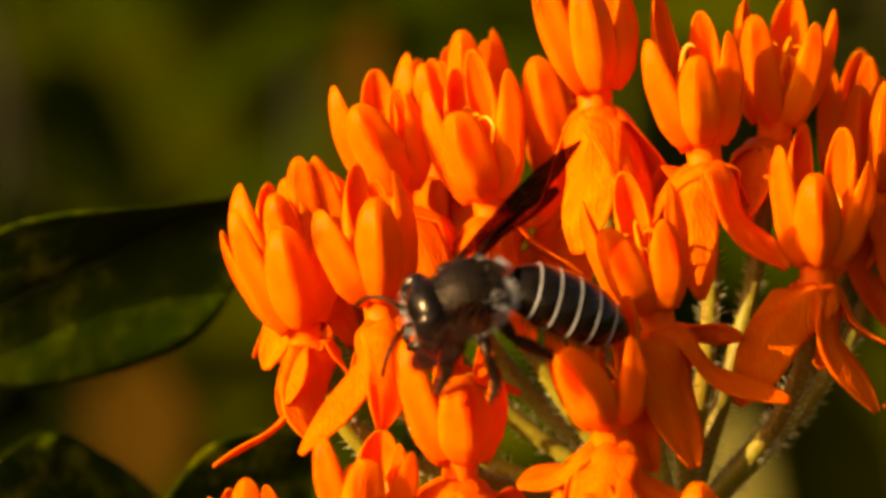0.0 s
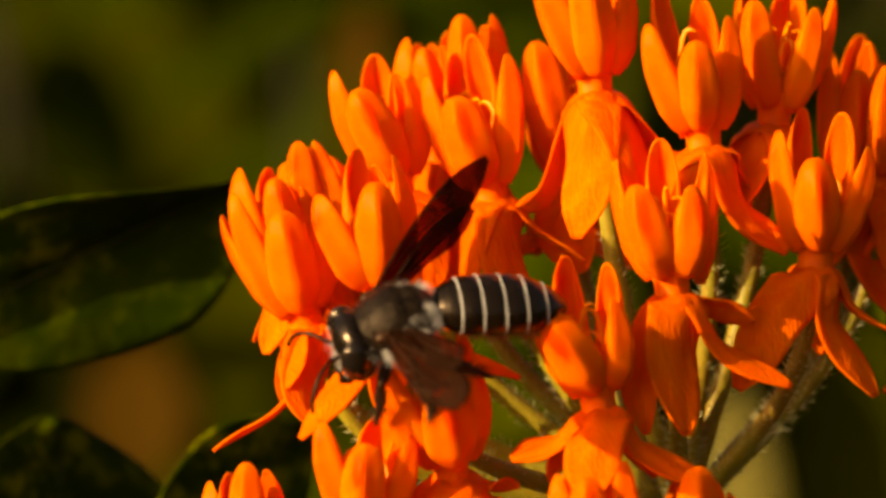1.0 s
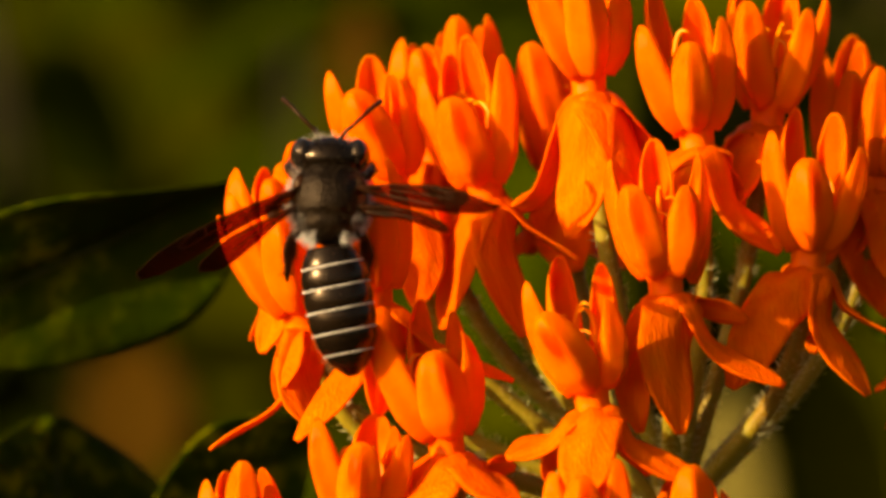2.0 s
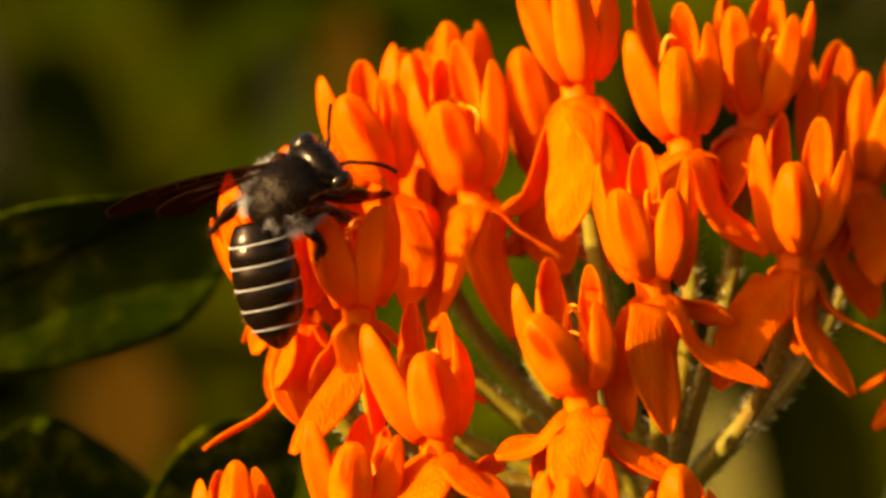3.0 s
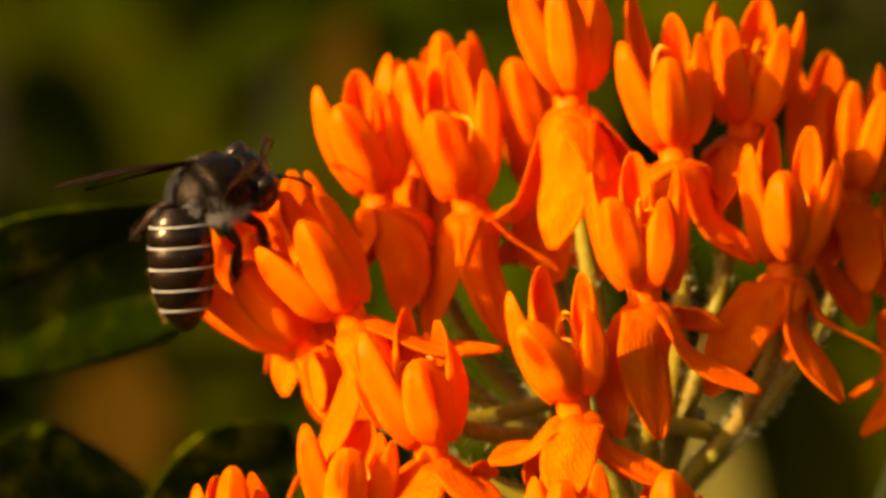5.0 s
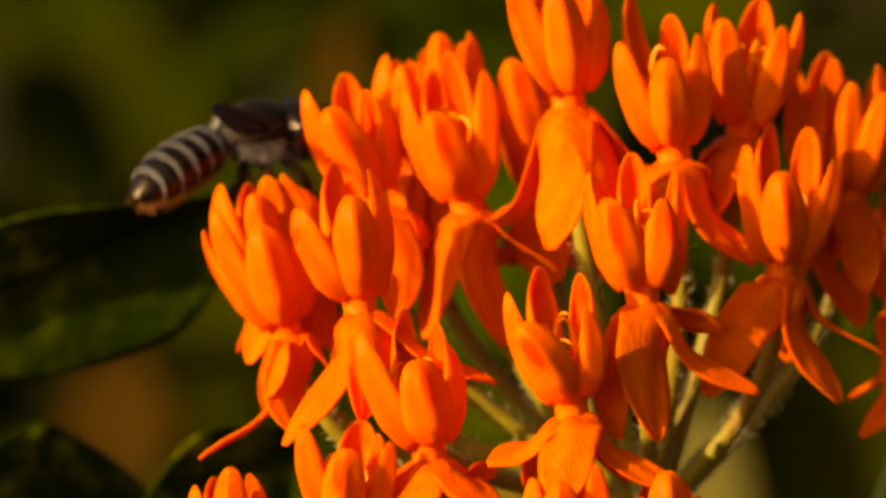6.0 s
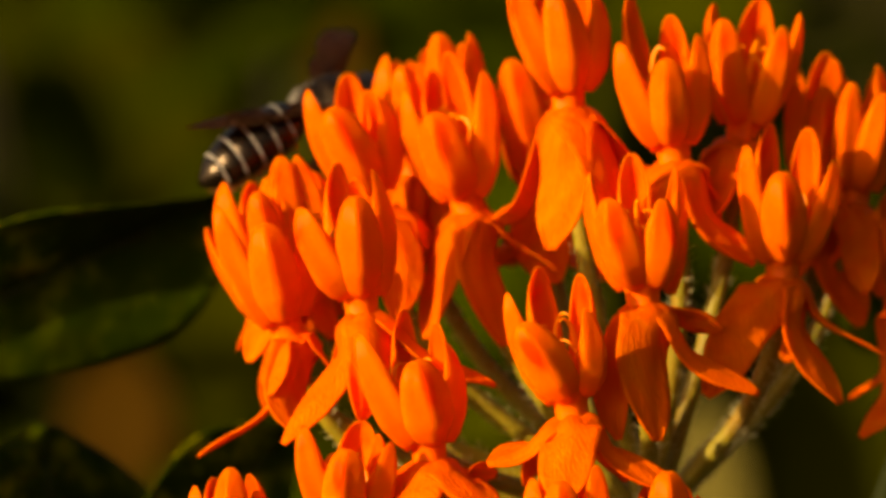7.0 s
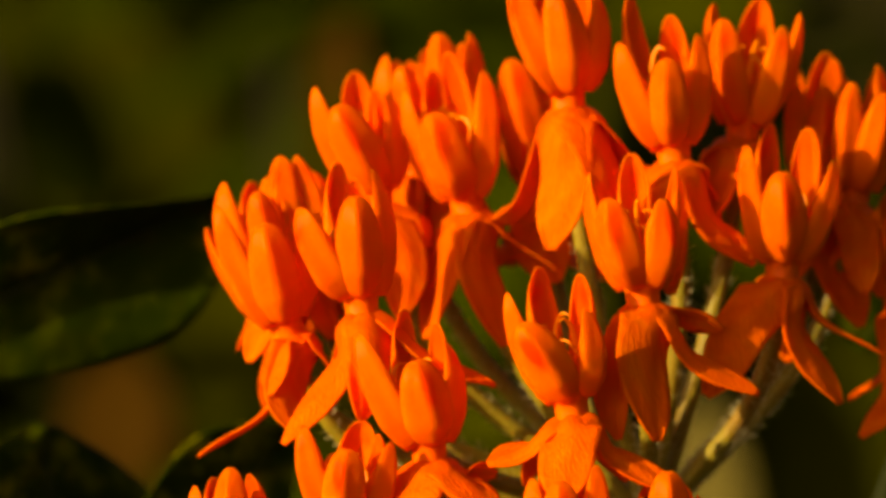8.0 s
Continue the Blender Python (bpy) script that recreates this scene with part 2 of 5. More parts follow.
def tube(points, radii, sides=8, cap=True):
    """Vertices and faces of a tube along points."""
    verts, faces = [], []
    pts = [Vector(p) for p in points]
    side = None
    for i, p in enumerate(pts):
        d = (pts[min(i + 1, len(pts) - 1)] - pts[max(i - 1, 0)]).normalized()
        if side is None:
            side = d.orthogonal().normalized()
        side = (side - d * side.dot(d)).normalized()
        other = d.cross(side)
        for k in range(sides):
            a = 2 * math.pi * k / sides
            verts.append(tuple(p + (side * math.cos(a) + other * math.sin(a)) * radii[i]))
    faces = grid_faces(len(pts), sides, closed=True)
    if cap:
        faces.append(tuple(range(sides))[::-1])
        faces.append(tuple(range((len(pts) - 1) * sides, len(pts) * sides)))
    return verts, faces


def merge(pieces):
    verts, faces = [], []
    for v, f in pieces:
        n = len(verts)
        verts += list(v)
        faces += [tuple(i + n for i in q) for q in f]
    return verts, faces


def bezier(p0, p1, p2, p3, n):
    out = []
    for i in range(n):
        t = i / (n - 1)
        a, b, c, d = (1 - t) ** 3, 3 * t * (1 - t) ** 2, 3 * t * t * (1 - t), t ** 3
        out.append(Vector(p0) * a + Vector(p1) * b + Vector(p2) * c + Vector(p3) * d)
    return out


def strand(root, way, length, thick, droop=0.0, rng=random):
    """One tapering hair as a bent three-sided spike."""
    root, way = Vector(root), Vector(way).normalized()
    side = way.orthogonal().normalized()
    side = Matrix.Rotation(rng.random() * 6.28, 3, way) @ side
    other = way.cross(side)
    mid = root + way * length * 0.55
    tip = root + way * length + side * length * 0.22 * (rng.random() - 0.3) + Vector((0, 0, -droop * length))
    v = []
    for c, r in ((root, thick), (mid, thick * 0.75)):
        for k in range(3):
            a = 2.094 * k
            v.append(tuple(c + (side * math.cos(a) + other * math.sin(a)) * r))
    v.append(tuple(tip))
    f = [(0, 1, 4, 3), (1, 2, 5, 4), (2, 0, 3, 5), (3, 4, 6), (4, 5, 6), (5, 3, 6)]
    return v, f


# ---- the setting ----
def build_ground():
    n = 60
    verts, faces = [], []
    for i in range(n + 1):
        for j in range(n + 1):
            u, w = 2 * i / n - 1, 2 * j / n - 1
            x, y = math.copysign(abs(u) ** 4, u) * 400 + u * 4, math.copysign(abs(w) ** 4, w) * 400 + w * 4
            z = 0.03 * noise.noise(Vector((x * 1.3, y * 1.3, 0))) + 0.012 * noise.noise(Vector((x * 5, y * 5, 3)))
            verts.append((x * 1000, y * 1000, z * 1000 - 30))
    faces = grid_faces(n + 1, n + 1)
    ob = new("ground", mesh_from("ground", verts, faces, EARTH))
    tagged(ob, "brown earth with leaf litter under the plants", "ground", kind="structure")


build_ground()


def leaf_surface(length, width, bend, fold, wave, seed, thick, twist=0.0):
    prof = [(0, 0.05), (0.1, 0.45), (0.25, 0.80), (0.42, 0.98), (0.55, 1.0), (0.70, 0.90), (0.84, 0.66), (0.94, 0.36), (1, 0.04)]

    def at(s, u, off):
        w = width / 2 * soft_table(prof, s)
        a = bend * s
        x = length * (math.sin(a) / bend if abs(bend) > 1e-3 else s)
        z = -length * ((1 - math.cos(a)) / bend if abs(bend) > 1e-3 else 0)
        ww = wave * math.sin(7 * s + seed) * u * u + wave * 0.9 * noise.noise(Vector((s * 3.1, u * 1.7, seed)))
        vein = 0.05 * width / 12 * math.cos((s * 14 - abs(u) * 3.0) * 2 * math.pi / 2)
        y, h = w * u * math.cos(fold * abs(u)), w * abs(u) * math.sin(fold) + ww + vein * (1 - abs(u)) - off
        ct, st = math.cos(twist * s), math.sin(twist * s)
        return (x, y * ct - h * st, z + y * st + h * ct)
    return lambda s, u: at(s, u, 0.0), lambda s, u: at(s, u, thick)


def leaf_mesh(name, length, width, bend, fold, wave, seed, material, twist, rows=34, cols=21, thick=0.12):
    top, under = leaf_surface(length, width, bend, fold, wave, seed, thick, twist)
    return sheet_mesh(name, rows, cols, top, under, material)


def build_leafy_plant(at, stem_lean, leaves, label):
    """A leafy stem that stands in the ground: leaves as (pose in mm about the plant's foot, length, width, bend, fold, seed, twist)."""
    root = new("leafy_plant")
    root.matrix_basis = mm(*at)
    tagged(root, label, "plant")
    top = Vector(stem_lean)
    pts = bezier((0, 0, -20), (0, 0, top.z * 0.4), (top.x, top.y, top.z * 0.6), top, 18)
    v, f = tube(pts, [2.2 - 1.0 * i / 17 for i in range(18)], 10)
    part("stem", mesh_from("leafy_stem", v, f, PEDICEL), root)
    for m, length, width, bend, fold, seed, twist in leaves:
        blade = part("leaf", leaf_mesh("leaf", length, width, bend, fold, width * 0.035, seed, LEAF, twist), root, m)
        top_at, _ = leaf_surface(length, width, bend, fold, width * 0.035, seed, 0.2, twist)
        line = [Vector(top_at(i / 20, 0.0)) + Vector((0, 0, 0.02)) for i in range(20)]
        v, f = tube(line, [0.32 * (1 - 0.8 * i / 19) for i in range(20)], 6)
        part("midrib", mesh_from("midrib", v, f, RIB), blade, None, "pale green midrib")
        foot = m.inverted() @ Vector((pts[9] * MM))
        joint = [Vector((0, 0, 0)).lerp(foot / MM, k / 6) for k in range(7)]
        v, f = tube(joint, [0.5] * 7, 6)
        part("leaf_stalk", mesh_from("leaf_stalk", v, f, RIB), blade)
    return root


def near_head(x, y, z):
    """A point in mm about the middle of the flower head, in mm of the world."""
    return Vector((x, y, z + HEAD_AT.z * 1000))


def basis(origin, along, normal):
    """Pose with x along and z as near to normal as can be; origin in mm."""
    x = Vector(along).normalized()
    z = Vector(normal)
    z = (z - x * z.dot(x)).normalized()
    m = Matrix((x, z.cross(x), z)).transposed().to_4x4()
    m.translation = Vector(origin) * MM
    return m


# ---- dark leaves beside and behind the flower head ----
def build_near_leaves():
    foot = Vector((-42, 46, 0))
    leaves = []
    for a, b, normal, width, bend, fold, seed, twist in NEAR_LEAVES:
        a, b = near_head(*a), near_head(*b)
        leaves.append((basis(a - foot, b - a, normal), (b - a).length, width, bend, fold, seed, twist))
    build_leafy_plant(foot, (4, -2, 486), leaves, "dark green broad-leaved plant beside the flower head")


NEAR_LEAVES = [
    # foot, tip, normal, width, bend, fold, seed, twist
    ((-34.15, 22.0, -11.6), (-13.67, 21.0, -1.14), (0.26, -0.92, -0.287), 16.2, -0.1, 0.32, 2.0, 0.34),
    ((-26.36, 20.0, -28.21), (-24.12, 22.0, -17.35), (0.75, -0.65, 0.1), 18.0, 0.3, 0.15, 5.0, 0.0),
    ((-19.93, 17.0, -24.22), (-8.69, 22.0, -18.56), (0.5, -0.85, -0.1), 10.0, 0.3, 0.15, 8.0, 0.0),
    ((34.47, 29.12, -7.22), (27.06, 31.2, -15.42), (0.3, -0.92, 0.02), 9.0, 0.3, 0.1, 12.0, 0.0),
]
build_near_leaves()


# ---- far growth, out of focus ----
def far_leaf_verts(m, length, width, bend):
    top, under = leaf_surface(length, width, bend, 0.25, width * 0.05, length, 0.4)
    rows, cols = 9, 5
    v = [tuple((m @ (Vector(top(i / (rows - 1), 2 * j / (cols - 1) - 1)) * MM)) / MM) for i in range(rows) for j in range(cols)]
    return v, grid_faces(rows, cols)


def build_far_shrub(foot, height, spread, leaf_len, count, material, label, seed):
    rng = random.Random(seed)
    root = new("background_shrub")
    root.matrix_basis = mm(*foot)
    tagged(root, label, "shrub")
    stems, crown = [], []
    for k in range(9):
        a = rng.uniform(0, 6.28)
        r = spread * rng.uniform(0.15, 0.9)
        top = Vector((math.cos(a) * r, math.sin(a) * r, height * rng.uniform(0.7, 1.05)))
        pts = bezier((0, 0, -40), (0, 0, height * 0.3), (top.x * 0.6, top.y * 0.6, height * 0.6), top, 10)
        stems.append(tube(pts, [5 - 0.4 * i for i in range(10)], 6))
        for q in range(count // 9):
            p = pts[rng.randint(3, 9)] + Vector((rng.gauss(0, 12), rng.gauss(0, 12), rng.gauss(0, 12)))
            out = Vector((rng.gauss(0, 1), rng.gauss(0, 1), rng.uniform(-0.5, 0.6))).normalized()
            m = basis(p, out, (rng.gauss(0, 0.5), rng.gauss(0, 0.5), 1.0))
            ln = leaf_len * rng.uniform(0.6, 1.3)
            crown.append(far_leaf_verts(m, ln, ln * rng.uniform(0.35, 0.55), rng.uniform(0.2, 0.9)))
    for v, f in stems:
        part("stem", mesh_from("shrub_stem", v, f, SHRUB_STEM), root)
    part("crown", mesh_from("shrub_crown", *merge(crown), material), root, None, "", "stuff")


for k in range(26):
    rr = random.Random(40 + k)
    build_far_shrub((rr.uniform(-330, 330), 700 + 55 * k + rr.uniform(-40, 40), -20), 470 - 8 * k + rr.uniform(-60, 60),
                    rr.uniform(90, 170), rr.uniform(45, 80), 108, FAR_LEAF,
                    "leafy shrub out of focus, shade put into its dark green", k)


def build_far_accent(name, category, label, at, along, length, width, material):
    """One leaf of its own colour on a thin stalk from the ground."""
    root = new(name)
    root.matrix_basis = mm(at[0], at[1], 0)
    tagged(root, label, category)
    tip = Vector((0, 0, at[2]))
    m = basis(tip, along, (-0.3, -0.6, 0.7))
    v, f = far_leaf_verts(m, length, width, 0.3)
    part("blade", mesh_from("blade", v, f, material), root)
    pts = bezier((0, 20, -30), (0, 20, at[2] * 0.4), (0, 10, at[2] * 0.8), tip, 10)
    v, f = tube(pts, [2.2] * 10, 6)
    part("stalk", mesh_from("stalk", v, f, material), root)


build_far_accent('olive_leaf', 'leaf', 'olive-green leaf before the shrubs', (76.7, 624.61, 277.03), (0.1, 0, 1), 60, 44, FAR_OLIVE)
build_far_accent('olive_leaf', 'leaf', 'olive-green leaf before the shrubs', (-42.38, 612.89, 312.7), (0.1, 0, 1), 40, 30, FAR_OLIVE)
build_far_accent('olive_leaf', 'leaf', 'olive-green leaf before the shrubs', (-91.33, 779.53, 319.68), (1, 0, 0.4), 60, 44, FAR_OLIVE)
build_far_accent('olive_leaf', 'leaf', 'olive-green leaf before the shrubs', (-78.3, 790.0, 300.0), (0.2, 0, 1), 80, 70, FAR_OLIVE)
build_far_accent('dry_leaf', 'leaf', 'dry brown leaf before the shrubs', (-54.61, 533.17, 323.64), (0.0, 0, 1), 26, 22, FAR_DRY)
build_far_accent('dry_leaf', 'leaf', 'dry brown leaf before the shrubs', (-19.1, 548.26, 384.17), (0.1, 0, 1), 20, 10, FAR_DRY)
build_far_accent('straw_blade', 'grass', 'bleached straw-coloured blade behind the flowers', (44.6, 554.96, 284.0), (-0.04, 0, 1), 50, 22, FAR_STRAW)
build_far_accent('young_leaf', 'leaf', 'yellow-green young leaf before the shrubs', (26.49, 552.91, 402.8), (1, 0, 0.05), 34, 18, FAR_LIGHT)
build_far_accent('young_leaf', 'leaf', 'yellow-green young leaf before the shrubs', (0.55, 497.49, 345.88), (1, 0, 0.1), 16, 14, FAR_LIGHT)
build_far_accent('young_leaf', 'leaf', 'yellow-green young leaf before the shrubs', (84.36, 672.21, 302.61), (-0.2, 0, 1), 44, 24, FAR_OLIVE)


# ---- the flowers ----
def hood_mesh(name, gape, seed, material):
    """A cowl-shaped hood, one millimetre wide to each side and 5.6 long, open on its inner side (-x)."""
    wide = [(0, 0.50), (0.05, 0.70), (0.14, 0.87), (0.28, 0.98), (0.42, 1.0), (0.58, 0.94), (0.72, 0.80), (0.84, 0.62), (0.93, 0.42), (0.98, 0.25), (1, 0.05)]
    deep = [(0, 0.46), (0.08, 0.74), (0.25, 0.86), (0.6, 0.72), (0.8, 0.52), (0.92, 0.32), (0.975, 0.18), (1, 0.04)]
    arc = [(0, 3.05), (0.2, 2.85), (0.4, 2.5), (0.6, 2.1), (0.8, 1.75), (1, 1.55)]

    def at(s, u, t):
        ang = u * soft_table(arc, s) * gape
        thin = t * (1 - 0.55 * s)
        w, d = max(soft_table(wide, s, 0.012) - thin, 0.02), max(soft_table(deep, s, 0.012) - thin, 0.02)
        z = 5.62 * (s - 0.035 * math.sin(2 * math.pi * s)) - (t if s > 0.97 else 0) * 0.6
        keel = 1 + 0.10 * max(0, math.cos(ang)) ** 6 - 0.14 * math.exp(-((abs(ang) - 0.62) / 0.22) ** 2) * math.sin(math.pi * s) + 0.09 * noise.noise(Vector((s * 3, ang, seed)))
        flare = 0.16 * max(0.0, abs(ang) - 1.2) * s * s
        belly = 0.30 * math.sin(math.pi * min(1, s * 1.02)) - 0.10 * s
        curve = math.copysign(abs(math.cos(ang)) ** 0.9, math.cos(ang))
        roof = math.copysign(1 - abs(math.sin(ang)), math.cos(ang))
        x = belly + d * (0.55 * curve + 0.60 * roof) * keel
        y = (w + flare) * math.sin(ang) * (1 + 0.07 * noise.noise(Vector((s * 2, seed, ang))))
        if s < 0.12:
            z -= 0.40 * (1 - s / 0.12) * math.cos(ang * 0.5)
        return (x, y, z)
    return sheet_mesh(name, 26, 19, lambda s, u: at(s, u, 0.0), lambda s, u: at(s, u, 0.17), material)


def petal_mesh(name, azimuth, mid, tip, width, seed):
    """A reflexed petal from the ring under the hoods over mid to tip (mm in the flower's space)."""
    a = radians(azimuth)
    out = Vector((math.sin(a), -math.cos(a), 0))
    root = out * 0.42 + Vector((0, 0, -1.2))
    mid, tip = Vector(mid), Vector(tip)
    shoulder = root + out * 0.92 + Vector((0, 0, -0.34)) + (mid - root) * 0.08
    # a smooth line through root, shoulder, mid and tip
    keys = [root, shoulder, mid, tip]
    when = [0.0]
    for p, q in zip(keys, keys[1:]):
        when.append(when[-1] + (q - p).length)
    when = [w / when[-1] for w in when]
    slopes = [(keys[min(i + 1, 3)] - keys[max(i - 1, 0)]) / (when[min(i + 1, 3)] - when[max(i - 1, 0)]) for i in range(4)]
    steps = 48

    def along(s):
        i = 0 if s < when[1] else 1 if s < when[2] else 2
        h = when[i + 1] - when[i]
        t = (s - when[i]) / h
        return keys[i] * (1 + 2 * t) * (1 - t) ** 2 + slopes[i] * h * t * (1 - t) ** 2 \
            + keys[i + 1] * t * t * (3 - 2 * t) + slopes[i + 1] * h * t * t * (t - 1)
    line = [along(i / steps) for i in range(steps + 1)]
    rng = random.Random(seed)
    roll = rng.uniform(-0.25, 0.25)
    curl = rng.uniform(0.35, 0.7)
    prof = [(0, 0.95), (0.06, 1.22), (0.16, 1.30), (0.35, 1.20), (0.6, 1.14), (0.78, 1.0), (0.90, 0.70), (0.965, 0.40), (1, 0.08)]

    def at(s, u, t):
        i = min(steps, round(s * steps))
        p = line[i]
        way = (line[min(steps, i + 1)] - line[max(0, i - 1)]).normalized()
        up = out + Vector((0, 0, 1.4 * max(0.0, 1 - 4 * s)))
        up = (up - way * up.dot(way)).normalized()
        side = way.cross(up)
        c, d = math.cos(roll * s), math.sin(roll * s)
        up, side = up * c + side * d, side * c - up * d
        w = width / 2 * soft_table(prof, s)
        off = -w * u * u * curl * (1 - 1.3 * s) - t + 0.16 * width / 2.6 * noise.noise(Vector((s * 2.6, u * 1.6, seed))) \
            - 0.06 * math.exp(-((abs(u) - 0.55) / 0.2) ** 2) + 0.08 * math.exp(-(u / 0.18) ** 2) * (1 - s)
        return tuple(p + up * off + side * (w * u * (1 + 0.08 * noise.noise(Vector((s * 3, seed, u))))))
    return sheet_mesh(name, 26, 11, lambda s, u: at(s, u, 0.0), lambda s, u: at(s, u, 0.12), PETAL)


HOOD_SHAPES = [(1.0, 1.0), (1.05, 5.0), (0.94, 9.0), (1.0, 13.0)]
HOODS = [hood_mesh("hood", *shape, HOOD) for shape in HOOD_SHAPES]
FLAMED_HOODS = [hood_mesh("flamed_hood", *shape, HOOD_FLAMED) for shape in HOOD_SHAPES]


def build_column_mesh():
    prof = [(-2.3, 0.40), (-2.0, 0.62), (-1.6, 0.70), (-1.2, 0.68), (-0.7, 0.70), (-0.2, 0.86), (0.2, 0.95), (0.7, 0.92), (1.2, 0.78), (1.6, 0.82), (1.78, 0.72), (1.88, 0.42), (1.82, 0.12)]
    verts, k = [], 20
    for z, r in prof:
        for i in range(k):
            a = 2 * math.pi * i / k
            rr = 1.42 * r * (1 + (0.10 if z > -0.2 else 0.04) * math.cos(5 * a))
            verts.append((rr * math.cos(a), rr * math.sin(a), z))
    faces = grid_faces(len(prof), k, closed=True)
    faces.append(tuple(range(k))[::-1])
    faces.append(tuple(range((len(prof) - 1) * k, len(prof) * k)))
    return mesh_from("column", verts, faces, COLUMN)


def build_horn_mesh():
    pts = bezier((0.25, 0, 0.7), (0.55, 0, 2.6), (0.1, 0, 4.0), (-0.75, 0.0, 3.5), 10)
    v, f = tube(pts, [0.16, 0.17, 0.17, 0.16, 0.15, 0.14, 0.12, 0.09, 0.06, 0.03], 7)
    return mesh_from("horn", v, f, HORN)


COLUMN_MESH, HORN_MESH = build_column_mesh(), build_horn_mesh()


def build_flower(base, rot, hoods, petals, flamed, foot, label, seed):
    """One flower: hoods as (azimuth, tip, half width) and petals as (azimuth, middle, tip, width) round a column, and the
    pedicel down to its foot (all mm; azimuth 0 faces the viewer's side, 90 the right)."""
    rng = random.Random(seed)
    root = new("milkweed_flower")
    rest = mm(*near_head(*base), *rot)
    root.matrix_basis = rest
    tagged(root, label, "flower", "flowers of the flower head")
    part("column", COLUMN_MESH, root, None, "yellow-orange waxy column")
    for k, (azimuth, tip, half) in enumerate(hoods):
        a = radians(azimuth)
        out = Vector((math.sin(a), -math.cos(a), 0))
        at = out * 1.30
        reach = Vector(tip) - at
        z = reach.normalized()
        x = (out - z * out.dot(z)).normalized()
        m = Matrix((x, z.cross(x), z)).transposed().to_4x4()
        m.translation = at * MM
        m = m @ mm(-0.30, 0, -0.15, 0, 0, rng.uniform(-9, 9)) @ Matrix.Diagonal((half * 0.5 + 0.55, half, reach.length / 5.45, 1))
        hood = part("hood", (FLAMED_HOODS if k in flamed else HOODS)[rng.randrange(4)], root, m)
        part("horn", HORN_MESH, hood, mm(-0.35, 0, -0.2, 0, -9, rng.uniform(-12, 12)), "pale curved horn")
    for k, (azimuth, mid, tip, width) in enumerate(petals):
        part("petal", petal_mesh("petal", azimuth, mid, tip, width, seed * 7 + k), root)
    foot = rest.inverted() @ (near_head(*foot) * MM) / MM
    dip = max(4.0, foot.length * 0.48)
    up = (foot * -0.3)
    pts = bezier((0, 0, -1.5), (0, 0, -1.5 - dip), foot + up, foot, 22)
    v, f = tube(pts, [0.50 + 0.06 * math.sin(i * 0.9 + seed) * 0.4 + 0.004 * i for i in range(22)], 9)
    stalk = part("pedicel", mesh_from("pedicel", v, f, PEDICEL), root, None, "hairy olive-green pedicel")
    hairs = []
    for i in range(420):
        q = rng.uniform(2, 19)
        a, b = pts[int(q)], pts[int(q) + 1]
        d = (b - a).normalized()
        o = Matrix.Rotation(rng.uniform(0, 6.28), 3, d) @ d.orthogonal().normalized()
        hairs.append(strand(a.lerp(b, q % 1) + o * 0.48, o + d * -0.35 + Vector((0, 0, 0.2)), rng.uniform(0.35, 0.75), 0.020, 0, rng))
    part("hairs", mesh_from("pedicel_hair", *merge(hairs), HAIR, False), stalk, None, "short pale hairs", "stuff")
    return root, rest


FOOT = (12.3, -2.36, -17.2)
FOOT_LOW = (11.3, -5.72, -31.19)
FOOT_SIDE = (31.0, 1.0, -34.0)
UPRIGHT = "orange milkweed flower with upright hoods and hanging petals"
SHADED = "orange milkweed flower half in the shade of its neighbours"
BENT = "orange milkweed flower that bends under the bee's weight"
flowers = {}


def add_flower(name, base, rot, hoods, petals, flamed, foot, label):
    flowers[name] = build_flower(base, rot, hoods, petals, flamed, foot, label, len(flowers) + 3)


add_flower('f', (19.86, -3.8, 0.71), (-11.3, 2.4, -0.6),
           [(5, (-0.4, -2.7, 4.7), 1.32), (65, (3, -1, 5.4), 0.96), (130, (1.6, 2.2, 7.2), 1.24), (-130, (-1.2, 2.2, 7.4), 1.09), (-60, (-2.8, -1.2, 6.1), 1.02)],
           [(-12, (-2.4, -2.8, -4.6), (-4.3, -3.9, -8.3), 2.78),
            (62, (1.1, -1.4, -4.6), (3.7, -2.1, -8.5), 2.38),
            (95, (2.5, 0.1, -3.6), (6.3, 0, -5.7), 1.49),
            (165, (0.5, 2.3, -3.8), (0.8, 3.2, -6.6), 1.98),
            (-105, (-1.6, 0.5, -3.2), (-3.1, 0.7, -4.7), 1.98)],
           (0,), FOOT, SHADED)
add_flower('h', (11.4, -9.1, 0.46), (-12.5, -3.6, 0.9),
           [(-95, (-2.9, 0.4, 6.2), 0.84), (-25, (-1.9, -2.5, 4.7), 1.3), (40, (1.7, -2.1, 4.5), 1.23), (105, (2.7, 0.9, 6.2), 0.81), (180, (0, 3.1, 7.1), 1.07)],
           [(26, (-0.2, -2.5, -4.6), (0.2, -3.5, -9.1), 2.92),
            (-70, (-2.1, -1, -3.6), (-2.7, -1.4, -6.6), 1.82),
            (68, (2.6, -1.1, -4.5), (6.3, -1.5, -6.9), 1.88),
            (-32, (-2.2, -2.4, -5.8), (-2, -3.3, -8.9), 2.01),
            (120, (2.5, 1.2, -2.3), (4.6, 1.7, -3.3), 1.62)],
           (1, 2), FOOT, BENT)
